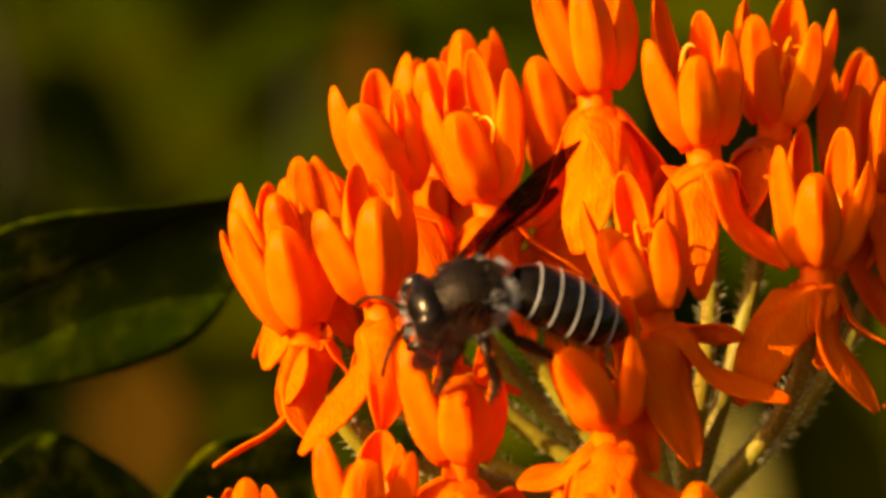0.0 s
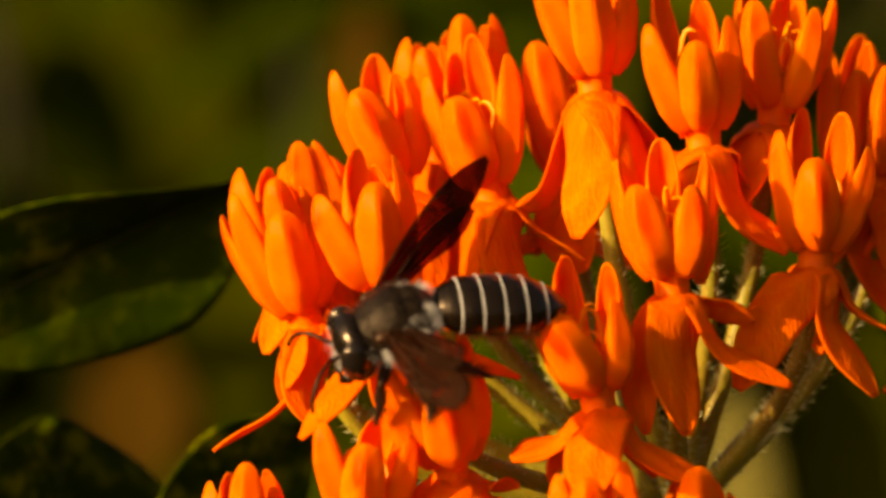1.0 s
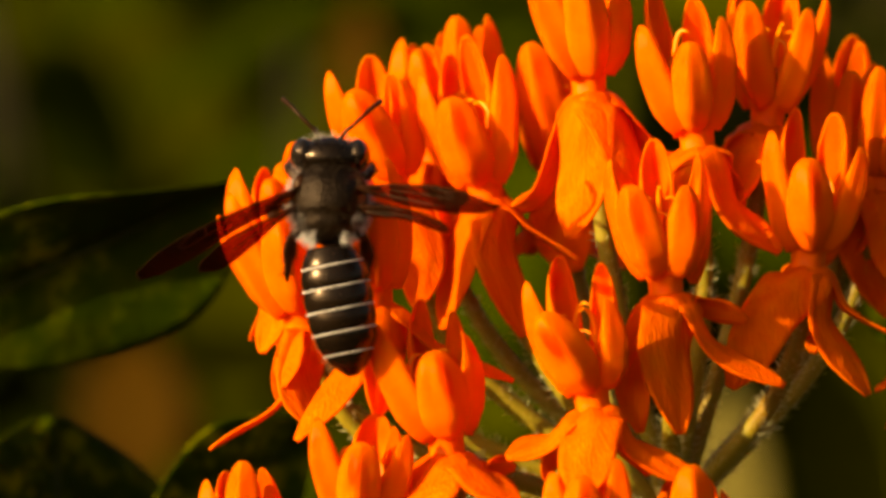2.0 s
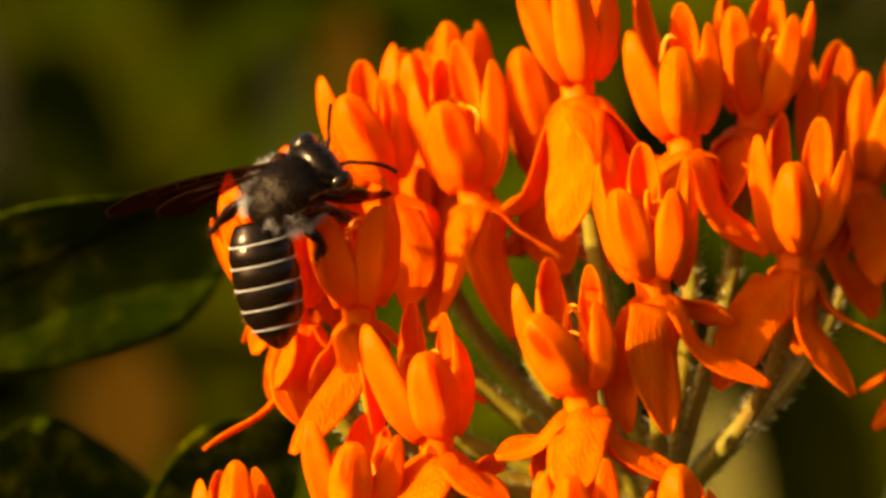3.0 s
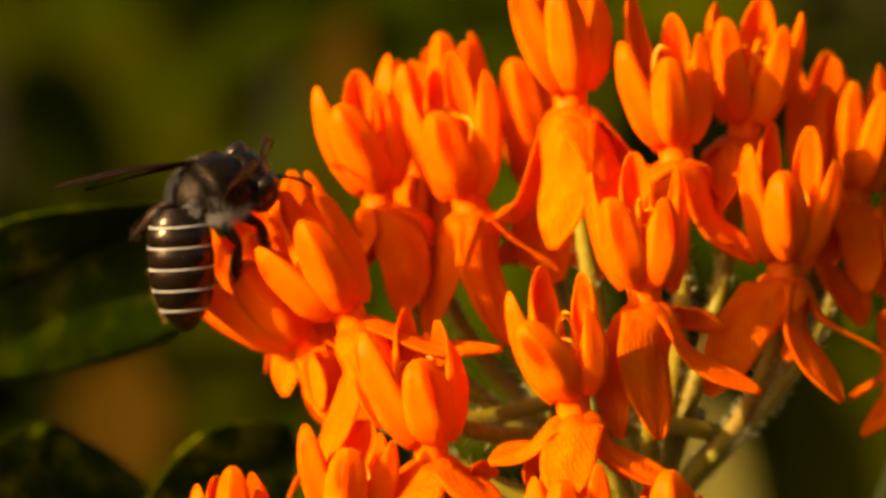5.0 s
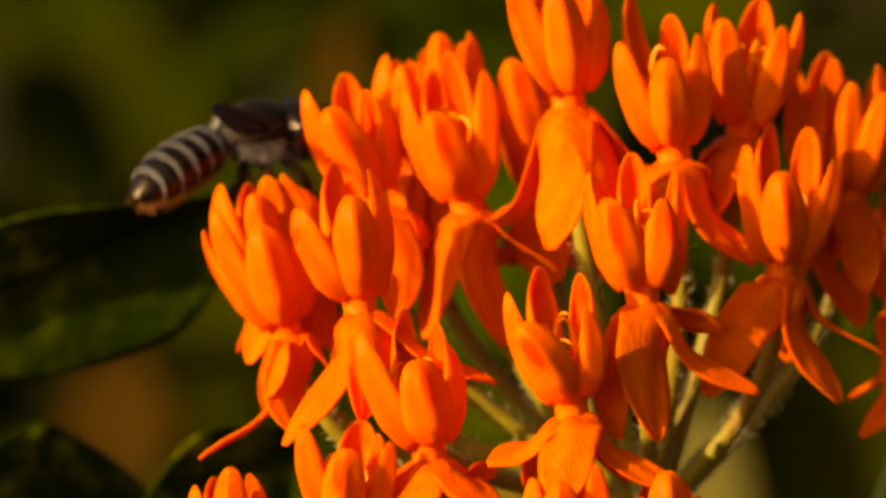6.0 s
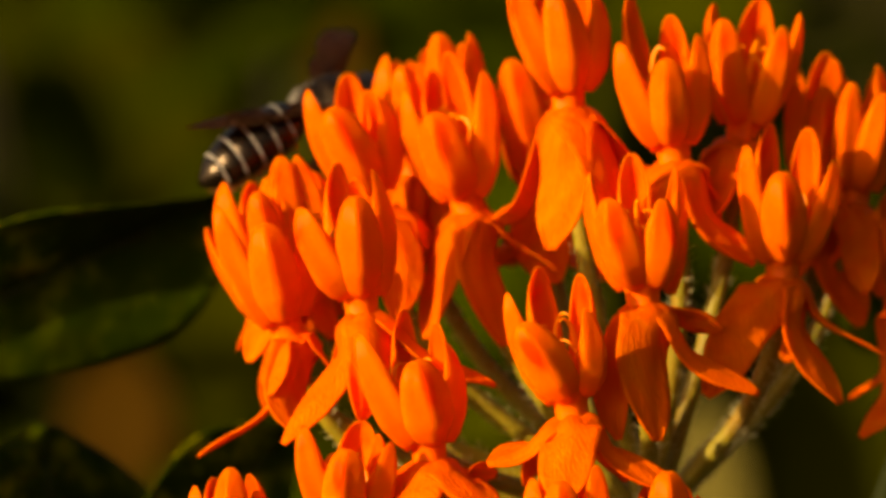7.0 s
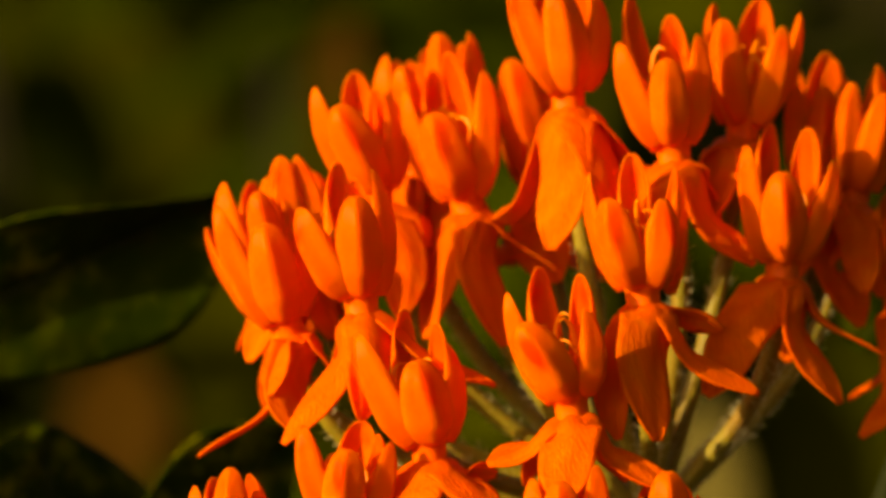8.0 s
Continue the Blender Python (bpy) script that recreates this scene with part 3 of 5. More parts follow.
add_flower('i', (7.08, -14.5, -4.67), (-12.2, -9.6, 2.4),
           [(-65, (-2.8, -1, 6), 0.9), (-8, (-2, -2.7, 4.2), 1.38), (62, (2.1, -1.2, 4.4), 0.99), (130, (2.1, 2.1, 6.2), 0.99), (-145, (-0.6, 2.6, 7), 1.19)],
           [(-12, (-0.5, -2.6, -2.6), (-1.6, -3.7, -5.9), 2.88),
            (-75, (-2.7, -0.8, -2.5), (-5.2, -1, -3.3), 1.86),
            (62, (1.9, -1.4, -3.7), (5.3, -1.9, -6.6), 1.92),
            (130, (1.3, 1.6, -3.2), (2.5, 2.1, -5.8), 1.92),
            (-140, (-1.9, 1.9, -2.7), (-3.3, 2.6, -5.1), 1.92)],
           (1,), FOOT, BENT)
add_flower('j', (-0.93, -14.3, -7.39), (-14.1, -6.6, 1.7),
           [(-60, (-3.5, -1.4, 6.1), 1.35), (18, (0, -2.8, 4.3), 1.51), (85, (2, -0.3, 5.2), 0.9), (140, (1.5, 2.2, 6.3), 0.87), (-140, (-0.7, 2.2, 7.2), 1.06)],
           [(-20, (-1, -2.4, -2.9), (-1.8, -3.4, -4.7), 2.7),
            (45, (1.8, -1.8, -2.7), (3.6, -2.5, -4.6), 2.57),
            (-85, (-2.4, -0.2, -2.2), (-4.1, -0.3, -3.6), 1.93),
            (110, (1.9, 0.9, -2.1), (3.7, 1.2, -2.7), 1.93),
            (180, (-0.2, 2.6, -2.6), (-0.1, 3.6, -5), 1.93)],
           (1,), FOOT, BENT)
add_flower('e', (13.38, -1.6, 7.16), (-12.4, -6.3, 1.6),
           [(-55, (-2.8, -1.5, 5.7), 1.19), (-5, (0.1, -2.8, 4.5), 1.23), (70, (2.5, -0.8, 5.7), 0.99), (150, (1, 2.7, 7), 1.13), (-130, (-1.7, 2.1, 8.6), 1.03)],
           [(-10, (-1.1, -2.7, -4.7), (-1.2, -3.8, -9), 2.38),
            (58, (1.6, -1.5, -4.9), (3.9, -2.1, -7.9), 2.78),
            (-80, (-2.6, -0.5, -2.8), (-4.3, -0.8, -5.4), 2.65),
            (130, (1.4, 1.6, -2.9), (2.2, 2.2, -5.5), 2.78),
            (-150, (-1.8, 2.2, -2.4), (-2.9, 3, -5), 2.78)],
           (), FOOT, UPRIGHT)
add_flower('d', (7.28, 0.4, 9.94), (-12.1, -3.9, 1),
           [(-40, (-3, -2, 6.1), 1.26), (10, (-0.2, -2.7, 5.6), 1.36), (75, (2.3, -0.6, 5.2), 1.03), (145, (1.5, 2.6, 5.8), 1.06), (-140, (-1.1, 2.4, 6.2), 1.06)],
           [(-18, (-0.7, -2.7, -5.6), (-1.7, -3.8, -9.6), 2.86),
            (42, (1.8, -2.1, -4.8), (2.2, -3, -8.5), 3.19),
            (-118, (-3.2, 1, -7), (-5.1, 1.4, -8), 2.06),
            (110, (2.7, 0.8, -3.8), (3.8, 1, -6.5), 2.79),
            (180, (0, 2.5, -3.8), (-0.1, 3.4, -6.5), 2.0)],
           (), FOOT, UPRIGHT)
add_flower('d2', (6.07, 6.5, 2.98), (-13.9, -4.2, 1.1),
           [(-15, (-1.6, -2.8, 6.9), 1.47), (55, (1.7, -1.7, 6.3), 1.19), (125, (1.4, 1.7, 7.1), 1.19), (-160, (-0.3, 2.7, 7), 1.19), (-90, (-1.8, 0, 6.9), 0.89)],
           [(-5, (-0.5, -2.6, -3.9), (0.2, -3.6, -6.5), 3.14),
            (60, (1.3, -1.3, -4.2), (3.2, -1.8, -6.5), 2.86),
            (-65, (-2.2, -1.1, -3.9), (-3.8, -1.5, -5.4), 2.52),
            (130, (1.1, 1.7, -3.5), (2.4, 2.3, -5), 2.73),
            (-150, (-1.3, 2.2, -3.3), (-2.5, 3.1, -5.3), 2.73)],
           (), FOOT, UPRIGHT)
add_flower('c', (1.21, 0.9, 3.43), (-13.7, -9.5, 2.4),
           [(-15, (-1.2, -2.8, 4.6), 1.47), (62, (2.7, -1.3, 6.5), 1.14), (140, (0.7, 2.3, 8.1), 1.1), (-140, (-0.9, 2.3, 7.2), 1.1), (-78, (-2.8, -0.6, 6.2), 1.0)],
           [(-38, (-2.2, -2.1, -4.5), (-3.7, -2.9, -8.3), 2.34),
            (32, (0.2, -2.2, -4.6), (0.8, -3.1, -9.5), 2.54),
            (88, (2.3, -0.1, -3.3), (4.8, -0.2, -5.8), 1.88),
            (150, (0.1, 2.2, -3.6), (0, 3.1, -6.3), 1.88),
            (-110, (-2.5, 0.9, -2.8), (-4.3, 1.2, -4.9), 1.88)],
           (0,), FOOT, UPRIGHT)
add_flower('c2', (0.55, 7.5, 5.2), (-14, -4.3, 1.1),
           [(-10, (-0.4, -2.9, 6), 1.16), (62, (1.8, -1.4, 6), 0.85), (134, (1.3, 2, 5.5), 1.02), (-154, (-1.3, 2.6, 5.3), 1.02), (-82, (-1.9, -0.4, 4.5), 1.02)],
           [(-20, (-0.6, -2.4, -3.4), (-1.1, -3.4, -6.1), 2.19),
            (50, (0.8, -1.7, -3.5), (1.6, -2.3, -6.3), 2.19),
            (-90, (-1.9, 0, -2.9), (-3.1, 0, -4.9), 2.05),
            (120, (0.8, 1.3, -2.8), (1.4, 1.8, -4.9), 2.05),
            (180, (-0.2, 2.6, -2.7), (-0.4, 3.6, -5.4), 2.05)],
           (), FOOT, UPRIGHT)
add_flower('b', (-4.15, 0.9, 3.78), (-14.3, -9.2, 2.3),
           [(-60, (-2.8, -1.5, 6), 1.04), (8, (-1.3, -2.9, 4.7), 1.41), (78, (1.9, -0.6, 5), 0.84), (140, (1.2, 2.2, 5.5), 0.94), (-165, (-0.1, 2.8, 6.7), 1.14)],
           [(12, (1.1, -2.5, -4.8), (0.3, -3.5, -8.1), 2.61),
            (-60, (-1.2, -1.3, -3), (-2.5, -1.8, -4.8), 2.01),
            (78, (2.6, -0.5, -2.5), (2.8, -0.7, -4.4), 1.87),
            (140, (0.5, 2, -3), (0.4, 2.8, -5.3), 2.01),
            (-140, (-0.8, 2, -2.7), (-1.6, 2.8, -5), 2.01)],
           (1,), FOOT, BENT)
add_flower('b2', (-1.84, 7.2, 4.22), (-13.9, -5.1, 1.3),
           [(-60, (-1.4, -1.4, 5.9), 1.02), (8, (-0.1, -2.9, 5.1), 0.99), (80, (1.2, -0.5, 5.3), 0.96), (150, (0.5, 2.5, 5.5), 0.96), (-140, (-0.7, 2.2, 5.6), 0.96)],
           [(-30, (-0.6, -2.3, -3.4), (-1.5, -3.1, -5.7), 2.05),
            (40, (0.4, -2, -3.5), (1.2, -2.8, -5.9), 2.05),
            (-100, (-1.6, 0.4, -2.9), (-2.9, 0.6, -4.9), 2.05),
            (110, (0.7, 0.9, -3.1), (1.6, 1.2, -5.3), 2.05),
            (180, (-0.3, 2.6, -3), (-0.5, 3.6, -5.4), 2.05)],
           (), FOOT, UPRIGHT)
add_flower('a1', (-9.42, -5.6, -2.41), (-10.5, -14.6, 3.7),
           [(-102, (-3.3, 1, 5.7), 0.69), (-50, (-2.3, -1.4, 6.9), 1.12), (5, (0.4, -2.5, 5.3), 1.45), (72, (2.5, -0.6, 4.9), 1.09), (150, (0.8, 3, 6.7), 0.99)],
           [(-95, (-2.2, -0.1, -5), (-6.9, -0.2, -6.8), 1.32),
            (34, (-0.8, -2.5, -4.2), (-0.8, -3.5, -6.8), 2.63),
            (85, (1.7, -0.4, -2.5), (2.2, -0.7, -4.9), 2.17),
            (-30, (-1, -2.4, -2.5), (-1.8, -3.4, -4.2), 1.65),
            (-160, (-1.1, 2.2, -2.9), (-2.5, 3, -5.4), 1.65)],
           (0,), FOOT, BENT)
add_flower('a3', (-10.29, -1.8, -0.37), (-15.5, -6.7, 1.7),
           [(-75, (-2.4, -0.9, 4.9), 1.17), (15, (0, -2.9, 4), 1.0), (80, (1.7, -0.6, 4.1), 0.93), (150, (0.7, 2.4, 5), 1.0), (-140, (-0.7, 2.1, 4.9), 0.93)],
           [(-30, (-0.8, -2.2, -3.4), (-1.7, -3, -5.7), 2.0),
            (40, (0.5, -1.9, -3.6), (0.9, -2.6, -6), 2.0),
            (-100, (-1.6, 0.5, -3), (-2.5, 0.7, -4.9), 1.33),
            (110, (0.7, 1, -3.3), (1.5, 1.4, -5), 1.66),
            (180, (-0.3, 2.7, -3.1), (-0.7, 3.7, -5.8), 1.66)],
           (), FOOT, BENT)
add_flower('a2', (-4.84, -9.3, 0.01), (-13.3, -6.5, 1.6),
           [(-50, (-3.1, -1.8, 4.8), 1.36), (8, (0.5, -2.8, 5.2), 1.36), (80, (1.9, -0.4, 6.6), 0.94), (150, (0.6, 2.6, 6.2), 0.94), (-140, (-0.7, 2.3, 7.2), 1.04)],
           [(-48, (-1.4, -1.8, -4), (-5.3, -2.5, -8.3), 1.88),
            (15, (0.2, -2.6, -4.2), (-0.7, -3.6, -7.4), 2.4),
            (72, (3.7, -0.9, -4.4), (7.2, -1.2, -6.4), 1.75),
            (125, (1.4, 1.4, -3.2), (2.8, 2, -5), 1.82),
            (-150, (-0.9, 2.2, -3.2), (-1.9, 3, -5.8), 1.82)],
           (), FOOT, BENT)
add_flower('a0', (-8, 0, 0.38), (-15, -10.8, 2.7),
           [(-35, (-0.8, -2.4, 5.2), 1.14), (48, (0.6, -2, 5.1), 0.77), (120, (1.3, 1.4, 4.2), 0.94), (-160, (-0.3, 2.7, 4.9), 1.0), (-100, (-1.9, 0.5, 4.3), 1.07)],
           [(-30, (-1.1, -2.2, -3.2), (-2.1, -3.1, -5.4), 2.01),
            (40, (0.2, -1.9, -3.5), (0.4, -2.7, -5.9), 2.01),
            (-100, (-2, 0.5, -2.3), (-3.3, 0.7, -3.8), 1.67),
            (110, (0.6, 0.9, -2.8), (1.3, 1.3, -4.7), 1.67),
            (180, (-0.7, 2.6, -2.9), (-1.2, 3.7, -5.6), 1.67)],
           (2,), FOOT, BENT)
add_flower('f1', (17.83, 2.2, 7.6), (-14.8, 5.5, -1.4),
           [(-25, (-2.1, -2.7, 5.3), 1.17), (52, (2, -1.9, 5.3), 1.11), (110, (3.1, 0.9, 6.3), 0.74), (180, (0.5, 2.8, 7.1), 1.24), (-110, (-2.7, 0.9, 6.4), 0.94)],
           [(-40, (-1.5, -1.9, -3.6), (-2, -2.7, -7), 3.08),
            (40, (1.2, -1.9, -3.5), (2.4, -2.7, -6.4), 2.68),
            (-110, (-2, 0.9, -2.9), (-2.8, 1.3, -5.5), 2.81),
            (110, (2.2, 0.9, -3), (3.7, 1.3, -4.8), 2.01),
            (180, (0.6, 2.6, -3.1), (0.9, 3.7, -5.7), 2.01)],
           (), FOOT, UPRIGHT)
add_flower('g1', (22.64, 5.5, 2.69), (-14.3, 2.5, -0.6),
           [(-60, (-2, -1.5, 6.7), 1.05), (0, (-0.1, -2.9, 5.6), 1.12), (75, (1.4, -0.8, 5.1), 0.95), (150, (0.9, 2.5, 7.5), 1.02), (-165, (0.2, 2.8, 7.9), 1.22)],
           [(22, (1.3, -2.4, -4.9), (2.6, -3.3, -8.5), 2.65),
            (-45, (-0.7, -1.8, -3.3), (-1.6, -2.5, -6), 2.18),
            (88, (2.5, -0.1, -3.1), (3.9, -0.1, -4.8), 2.04),
            (150, (1, 2.3, -3.2), (1.5, 3.1, -5.9), 2.04),
            (-120, (-0.8, 1.3, -2.9), (-1.7, 1.8, -4.7), 1.9)],
           (1,), FOOT, SHADED)
add_flower('g2', (24.56, 3.2, 3.48), (-10.2, 6.1, -1.5),
           [(-30, (-1.1, -2.1, 5.7), 0.91), (20, (1.2, -2.4, 5.3), 1.11), (70, (0.9, -0.5, 6.9), 1.05), (140, (1.1, 2.7, 6.4), 1.01), (-120, (-1.3, 1.9, 5.8), 0.91)],
           [(0, (0.5, -2.8, -3.6), (1.1, -4, -6.4), 2.16),
            (60, (1.9, -1.5, -3.2), (3.4, -2.1, -5), 2.16),
            (-70, (-0.4, -1.1, -3.4), (-0.9, -1.6, -5.2), 1.89),
            (130, (2.1, 1.5, -3), (3.4, 2, -4.6), 1.89),
            (-150, (0.2, 2, -3.6), (0.1, 2.7, -6), 1.89)],
           (), FOOT, SHADED)
add_flower('o', (27.24, 1.5, -2.77), (-12.6, 0.4, -0.1),
           [(-62, (-1.8, -1.2, 4.7), 0.91), (-5, (-0.4, -2.8, 4.7), 1.11), (70, (1.8, -0.9, 4.7), 1.01), (140, (1.1, 2.4, 6), 1.01), (-140, (-0.7, 2.4, 5.8), 1.01)],
           [(-80, (-1.1, -0.6, -5), (-3.1, -0.8, -6.6), 1.55),
            (-35, (-0.5, -2.3, -6.3), (-2.5, -3.2, -8.7), 1.69),
            (20, (0.1, -2.6, -4.9), (0.4, -3.6, -7.9), 2.02),
            (90, (1.6, -0.1, -4.4), (3.7, -0.1, -6), 2.02),
            (170, (0.5, 2.5, -4.5), (0.6, 3.4, -7.3), 2.02)],
           (), FOOT_SIDE, SHADED)
add_flower('k', (-5.5, -16.5, -11.52), (-12.2, 6.3, -1.6),
           [(-60, (-3.3, -1.3, 4.8), 1.09), (-8, (-0.4, -2.7, 3.9), 1.25), (66, (2.4, -1, 4.5), 0.96), (125, (1.6, 1.8, 4.7), 0.96), (178, (0.3, 3.1, 5.2), 1.25)],
           [(-20, (0, -2.5, -3.1), (0, -3.6, -5.6), 2.56),
            (50, (1.9, -1.8, -2.7), (3.4, -2.5, -4.7), 2.56),
            (-95, (-1.7, 0.1, -2.9), (-3.1, 0.2, -4.7), 1.92),
            (120, (1.8, 1.2, -2.3), (3.3, 1.7, -4.2), 1.92),
            (180, (0.2, 2.5, -3), (0.5, 3.4, -5.6), 1.92)],
           (1,), FOOT_LOW, UPRIGHT)
add_flower('l', (-11.57, -15.1, -14.3), (-11.8, -6.8, 1.7),
           [(-70, (-2.4, -0.8, 4.3), 0.97), (-10, (0.1, -2.6, 5.2), 1.13), (62, (1.7, -1.2, 3.7), 0.97), (130, (1.3, 2, 4.4), 0.97), (-140, (-1.3, 2.4, 4.4), 0.97)],
           [(-30, (-0.7, -2.4, -2.7), (-1.6, -3.3, -4.8), 2.26),
            (40, (0.5, -2.1, -2.9), (1.2, -3, -5.2), 2.26),
            (-100, (-2.1, 0.3, -2.5), (-3.6, 0.5, -4), 1.93),
            (110, (1.1, 0.8, -3), (2.1, 1, -4.8), 1.93),
            (180, (-0.5, 2.5, -3.3), (-0.8, 3.4, -5.7), 1.93)],
           (), FOOT_LOW, UPRIGHT)
add_flower('m', (7.07, -20.8, -12.51), (-12.2, -3.3, 0.8),
           [(-62, (-2.2, -1.2, 4.5), 0.95), (-5, (-0.4, -2.8, 4.3), 1.2), (60, (2.1, -1.3, 5), 1.01), (130, (1, 2, 4.5), 0.95), (180, (-0.8, 3.1, 5), 1.1)],
           [(-30, (-0.8, -2.3, -2.7), (-1.6, -3.3, -4.8), 2.21),
            (40, (0.5, -2.1, -2.8), (1.3, -2.9, -5), 2.21),
            (-100, (-2, 0.4, -2.6), (-3.7, 0.5, -4.1), 1.89),
            (110, (1.2, 0.8, -2.8), (2.4, 1.1, -4.5), 1.89),
            (180, (-0.1, 2.5, -3.3), (-0.2, 3.4, -5.6), 1.89)],
           (1,), FOOT_LOW, UPRIGHT)
add_flower('n', (12.59, -18.9, -13.27), (-13, 0.4, -0.1),
           [(-70, (-1.8, -0.9, 3.5), 0.95), (0, (-0.1, -2.8, 5), 1.34), (70, (2, -0.9, 3.6), 1.02), (140, (1.2, 2.3, 4), 0.95), (-140, (-1.2, 2.3, 4), 0.95)],
           [(-30, (-0.7, -2.3, -2.7), (-1.4, -3.2, -4.8), 2.23),
            (40, (0.6, -2, -2.7), (1.5, -2.8, -4.8), 2.23),
            (-100, (-1.9, 0.4, -2.6), (-3.4, 0.6, -4.2), 1.91),
            (110, (1.7, 0.8, -2.6), (3.3, 1.2, -4.2), 1.91),
            (180, (0.1, 2.5, -3.1), (0.2, 3.5, -5.4), 1.91)],
           (), FOOT_LOW, UPRIGHT)


def build_flower_stem():
    root = new("flower_stem")
    root.matrix_basis = mm(*near_head(*FOOT))
    tagged(root, "hairy green stem that carries the flower head", "stem")
    pts = [Vector((0.6 * math.sin(i * 0.5), 0.08 * i * i * 0.05, -i * (HEAD_AT.z * 1000 + 10) / 24)) for i in range(25)]
    v, f = tube(pts, [1.3 + 0.06 * i for i in range(25)], 12)
    part("stalk", mesh_from("flower_stalk", v, f, PEDICEL), root)
    v, f = tube([(0, 0, 0.9), (0, 0, 0.4), (0, 0, -0.6), (0, 0, -1.8)], [0.6, 1.5, 1.8, 1.35], 12)
    blade = leaf_mesh("bract", 6.5, 1.5, 0.5, 0.3, 0.05, 4.0, LEAF, 0.0)
    part("bract", blade, root, mm(1.2, -2.0, 0.5, 20, -28, -6), "narrow dark green bract")
    part("bract", blade, root, mm(-1.0, -1.5, 0.2, -15, -30, 150), "narrow dark green bract")
    part("umbel_knob", mesh_from("umbel_knob", v, f, PEDICEL), root)


build_flower_stem()


# ---- the bee: x forward, y to its left, z up, from the middle of its thorax ----
def ball(centre, radii, rows=16, cols=24, shape=None):
    verts = []
    for i in range(rows + 1):
        a = math.pi * i / rows
        for j in range(cols):
            b = 2 * math.pi * j / cols
            d = Vector((math.cos(a), math.sin(a) * math.cos(b), math.sin(a) * math.sin(b)))
            k = shape(d) if shape else 1.0
            verts.append(tuple(Vector(centre) + Vector((d.x * radii[0], d.y * radii[1], d.z * radii[2])) * k))
    return verts, grid_faces(rows + 1, cols, closed=True)


def fur(points, length, thick, rng, droop=0.1, lay=(0, 0, 0)):
    out = []
    for p, n in points:
        out.append(strand(p, Vector(n) + Vector(lay) + Vector((rng.gauss(0, .25), rng.gauss(0, .25), rng.gauss(0, .25))),
                          length * rng.uniform(0.6, 1.3), thick, droop, rng))
    return merge(out)


def on_ball(centre, radii, count, keep, rng):
    pts = []
    while len(pts) < count:
        d = Vector((rng.gauss(0, 1), rng.gauss(0, 1), rng.gauss(0, 1))).normalized()
        if keep(d):
            p = Vector(centre) + Vector((d.x * radii[0], d.y * radii[1], d.z * radii[2]))
            n = Vector((d.x / radii[0], d.y / radii[1], d.z / radii[2])).normalized()
            pts.append((p - n * 0.05, n))
    return pts


GIRTH = [(0, 1.05), (0.06, 1.52), (0.17, 1.80), (0.42, 1.90), (0.62, 1.84), (0.78, 1.56), (0.90, 1.06), (0.97, 0.54), (1, 0.12)]
ABDOMEN_LENGTH = 7.3
SEGMENTS = [0.0, 0.15, 0.315, 0.485, 0.655, 0.82, 1.0]


def girth(s, ang, extra=0.0):
    r = soft_table(GIRTH, s) + extra
    z = 0.80 if math.sin(ang) > 0 else 0.72
    return (-ABDOMEN_LENGTH * s, r * math.cos(ang), r * z * math.sin(ang) - 0.35 * s * s * 2)


def wing_mesh(name, side, length, chord, seed):
    lead = [(0, 0.10), (0.1, 0.16), (0.4, 0.30), (0.75, 0.22), (0.92, -0.02), (1, -0.38)]
    trail = [(0, -0.12), (0.12, -0.34), (0.4, -0.70), (0.65, -0.98), (0.82, -1.0), (0.94, -0.80), (1, -0.48)]

    def at(s, u, t):
        a, b = soft_table(lead, s), soft_table(trail, s)
        x = (b + (a - b) * (u + 1) / 2) * chord
        z = 0.10 * math.sin(5 * s + seed) * (1 - u) + 0.12 * noise.noise(Vector((s * 4, u * 2, seed))) + 0.5 * s * s - t
        return (x, side * length * s, z)
    return sheet_mesh(name, 20, 9, (lambda s, u: at(s, u * side, 0)), (lambda s, u: at(s, u * side, 0.03)), WING), at


def build_wing(name, bee, side, root, length, chord, lines, seed):
    me, at = wing_mesh(name, side, length, chord, seed)
    ob = part(name, me, bee, mm(*root), "smoky dark brown see-through wing")
    pieces = []
    for line in lines:
        pts = [Vector(at(s, u, -0.02)) for s, u in line]
        fine = []
        for a, b in zip(pts, pts[1:]):
            fine += [a.lerp(b, q / 5) for q in range(5)]
        fine.append(pts[-1])
        pieces.append(tube(fine, [0.055 - 0.03 * i / len(fine) for i in range(len(fine))], 5))
    part("venation", mesh_from("wing_veins", *merge(pieces), BROWN_CHITIN), ob, None, "dark wing veins")
    return ob


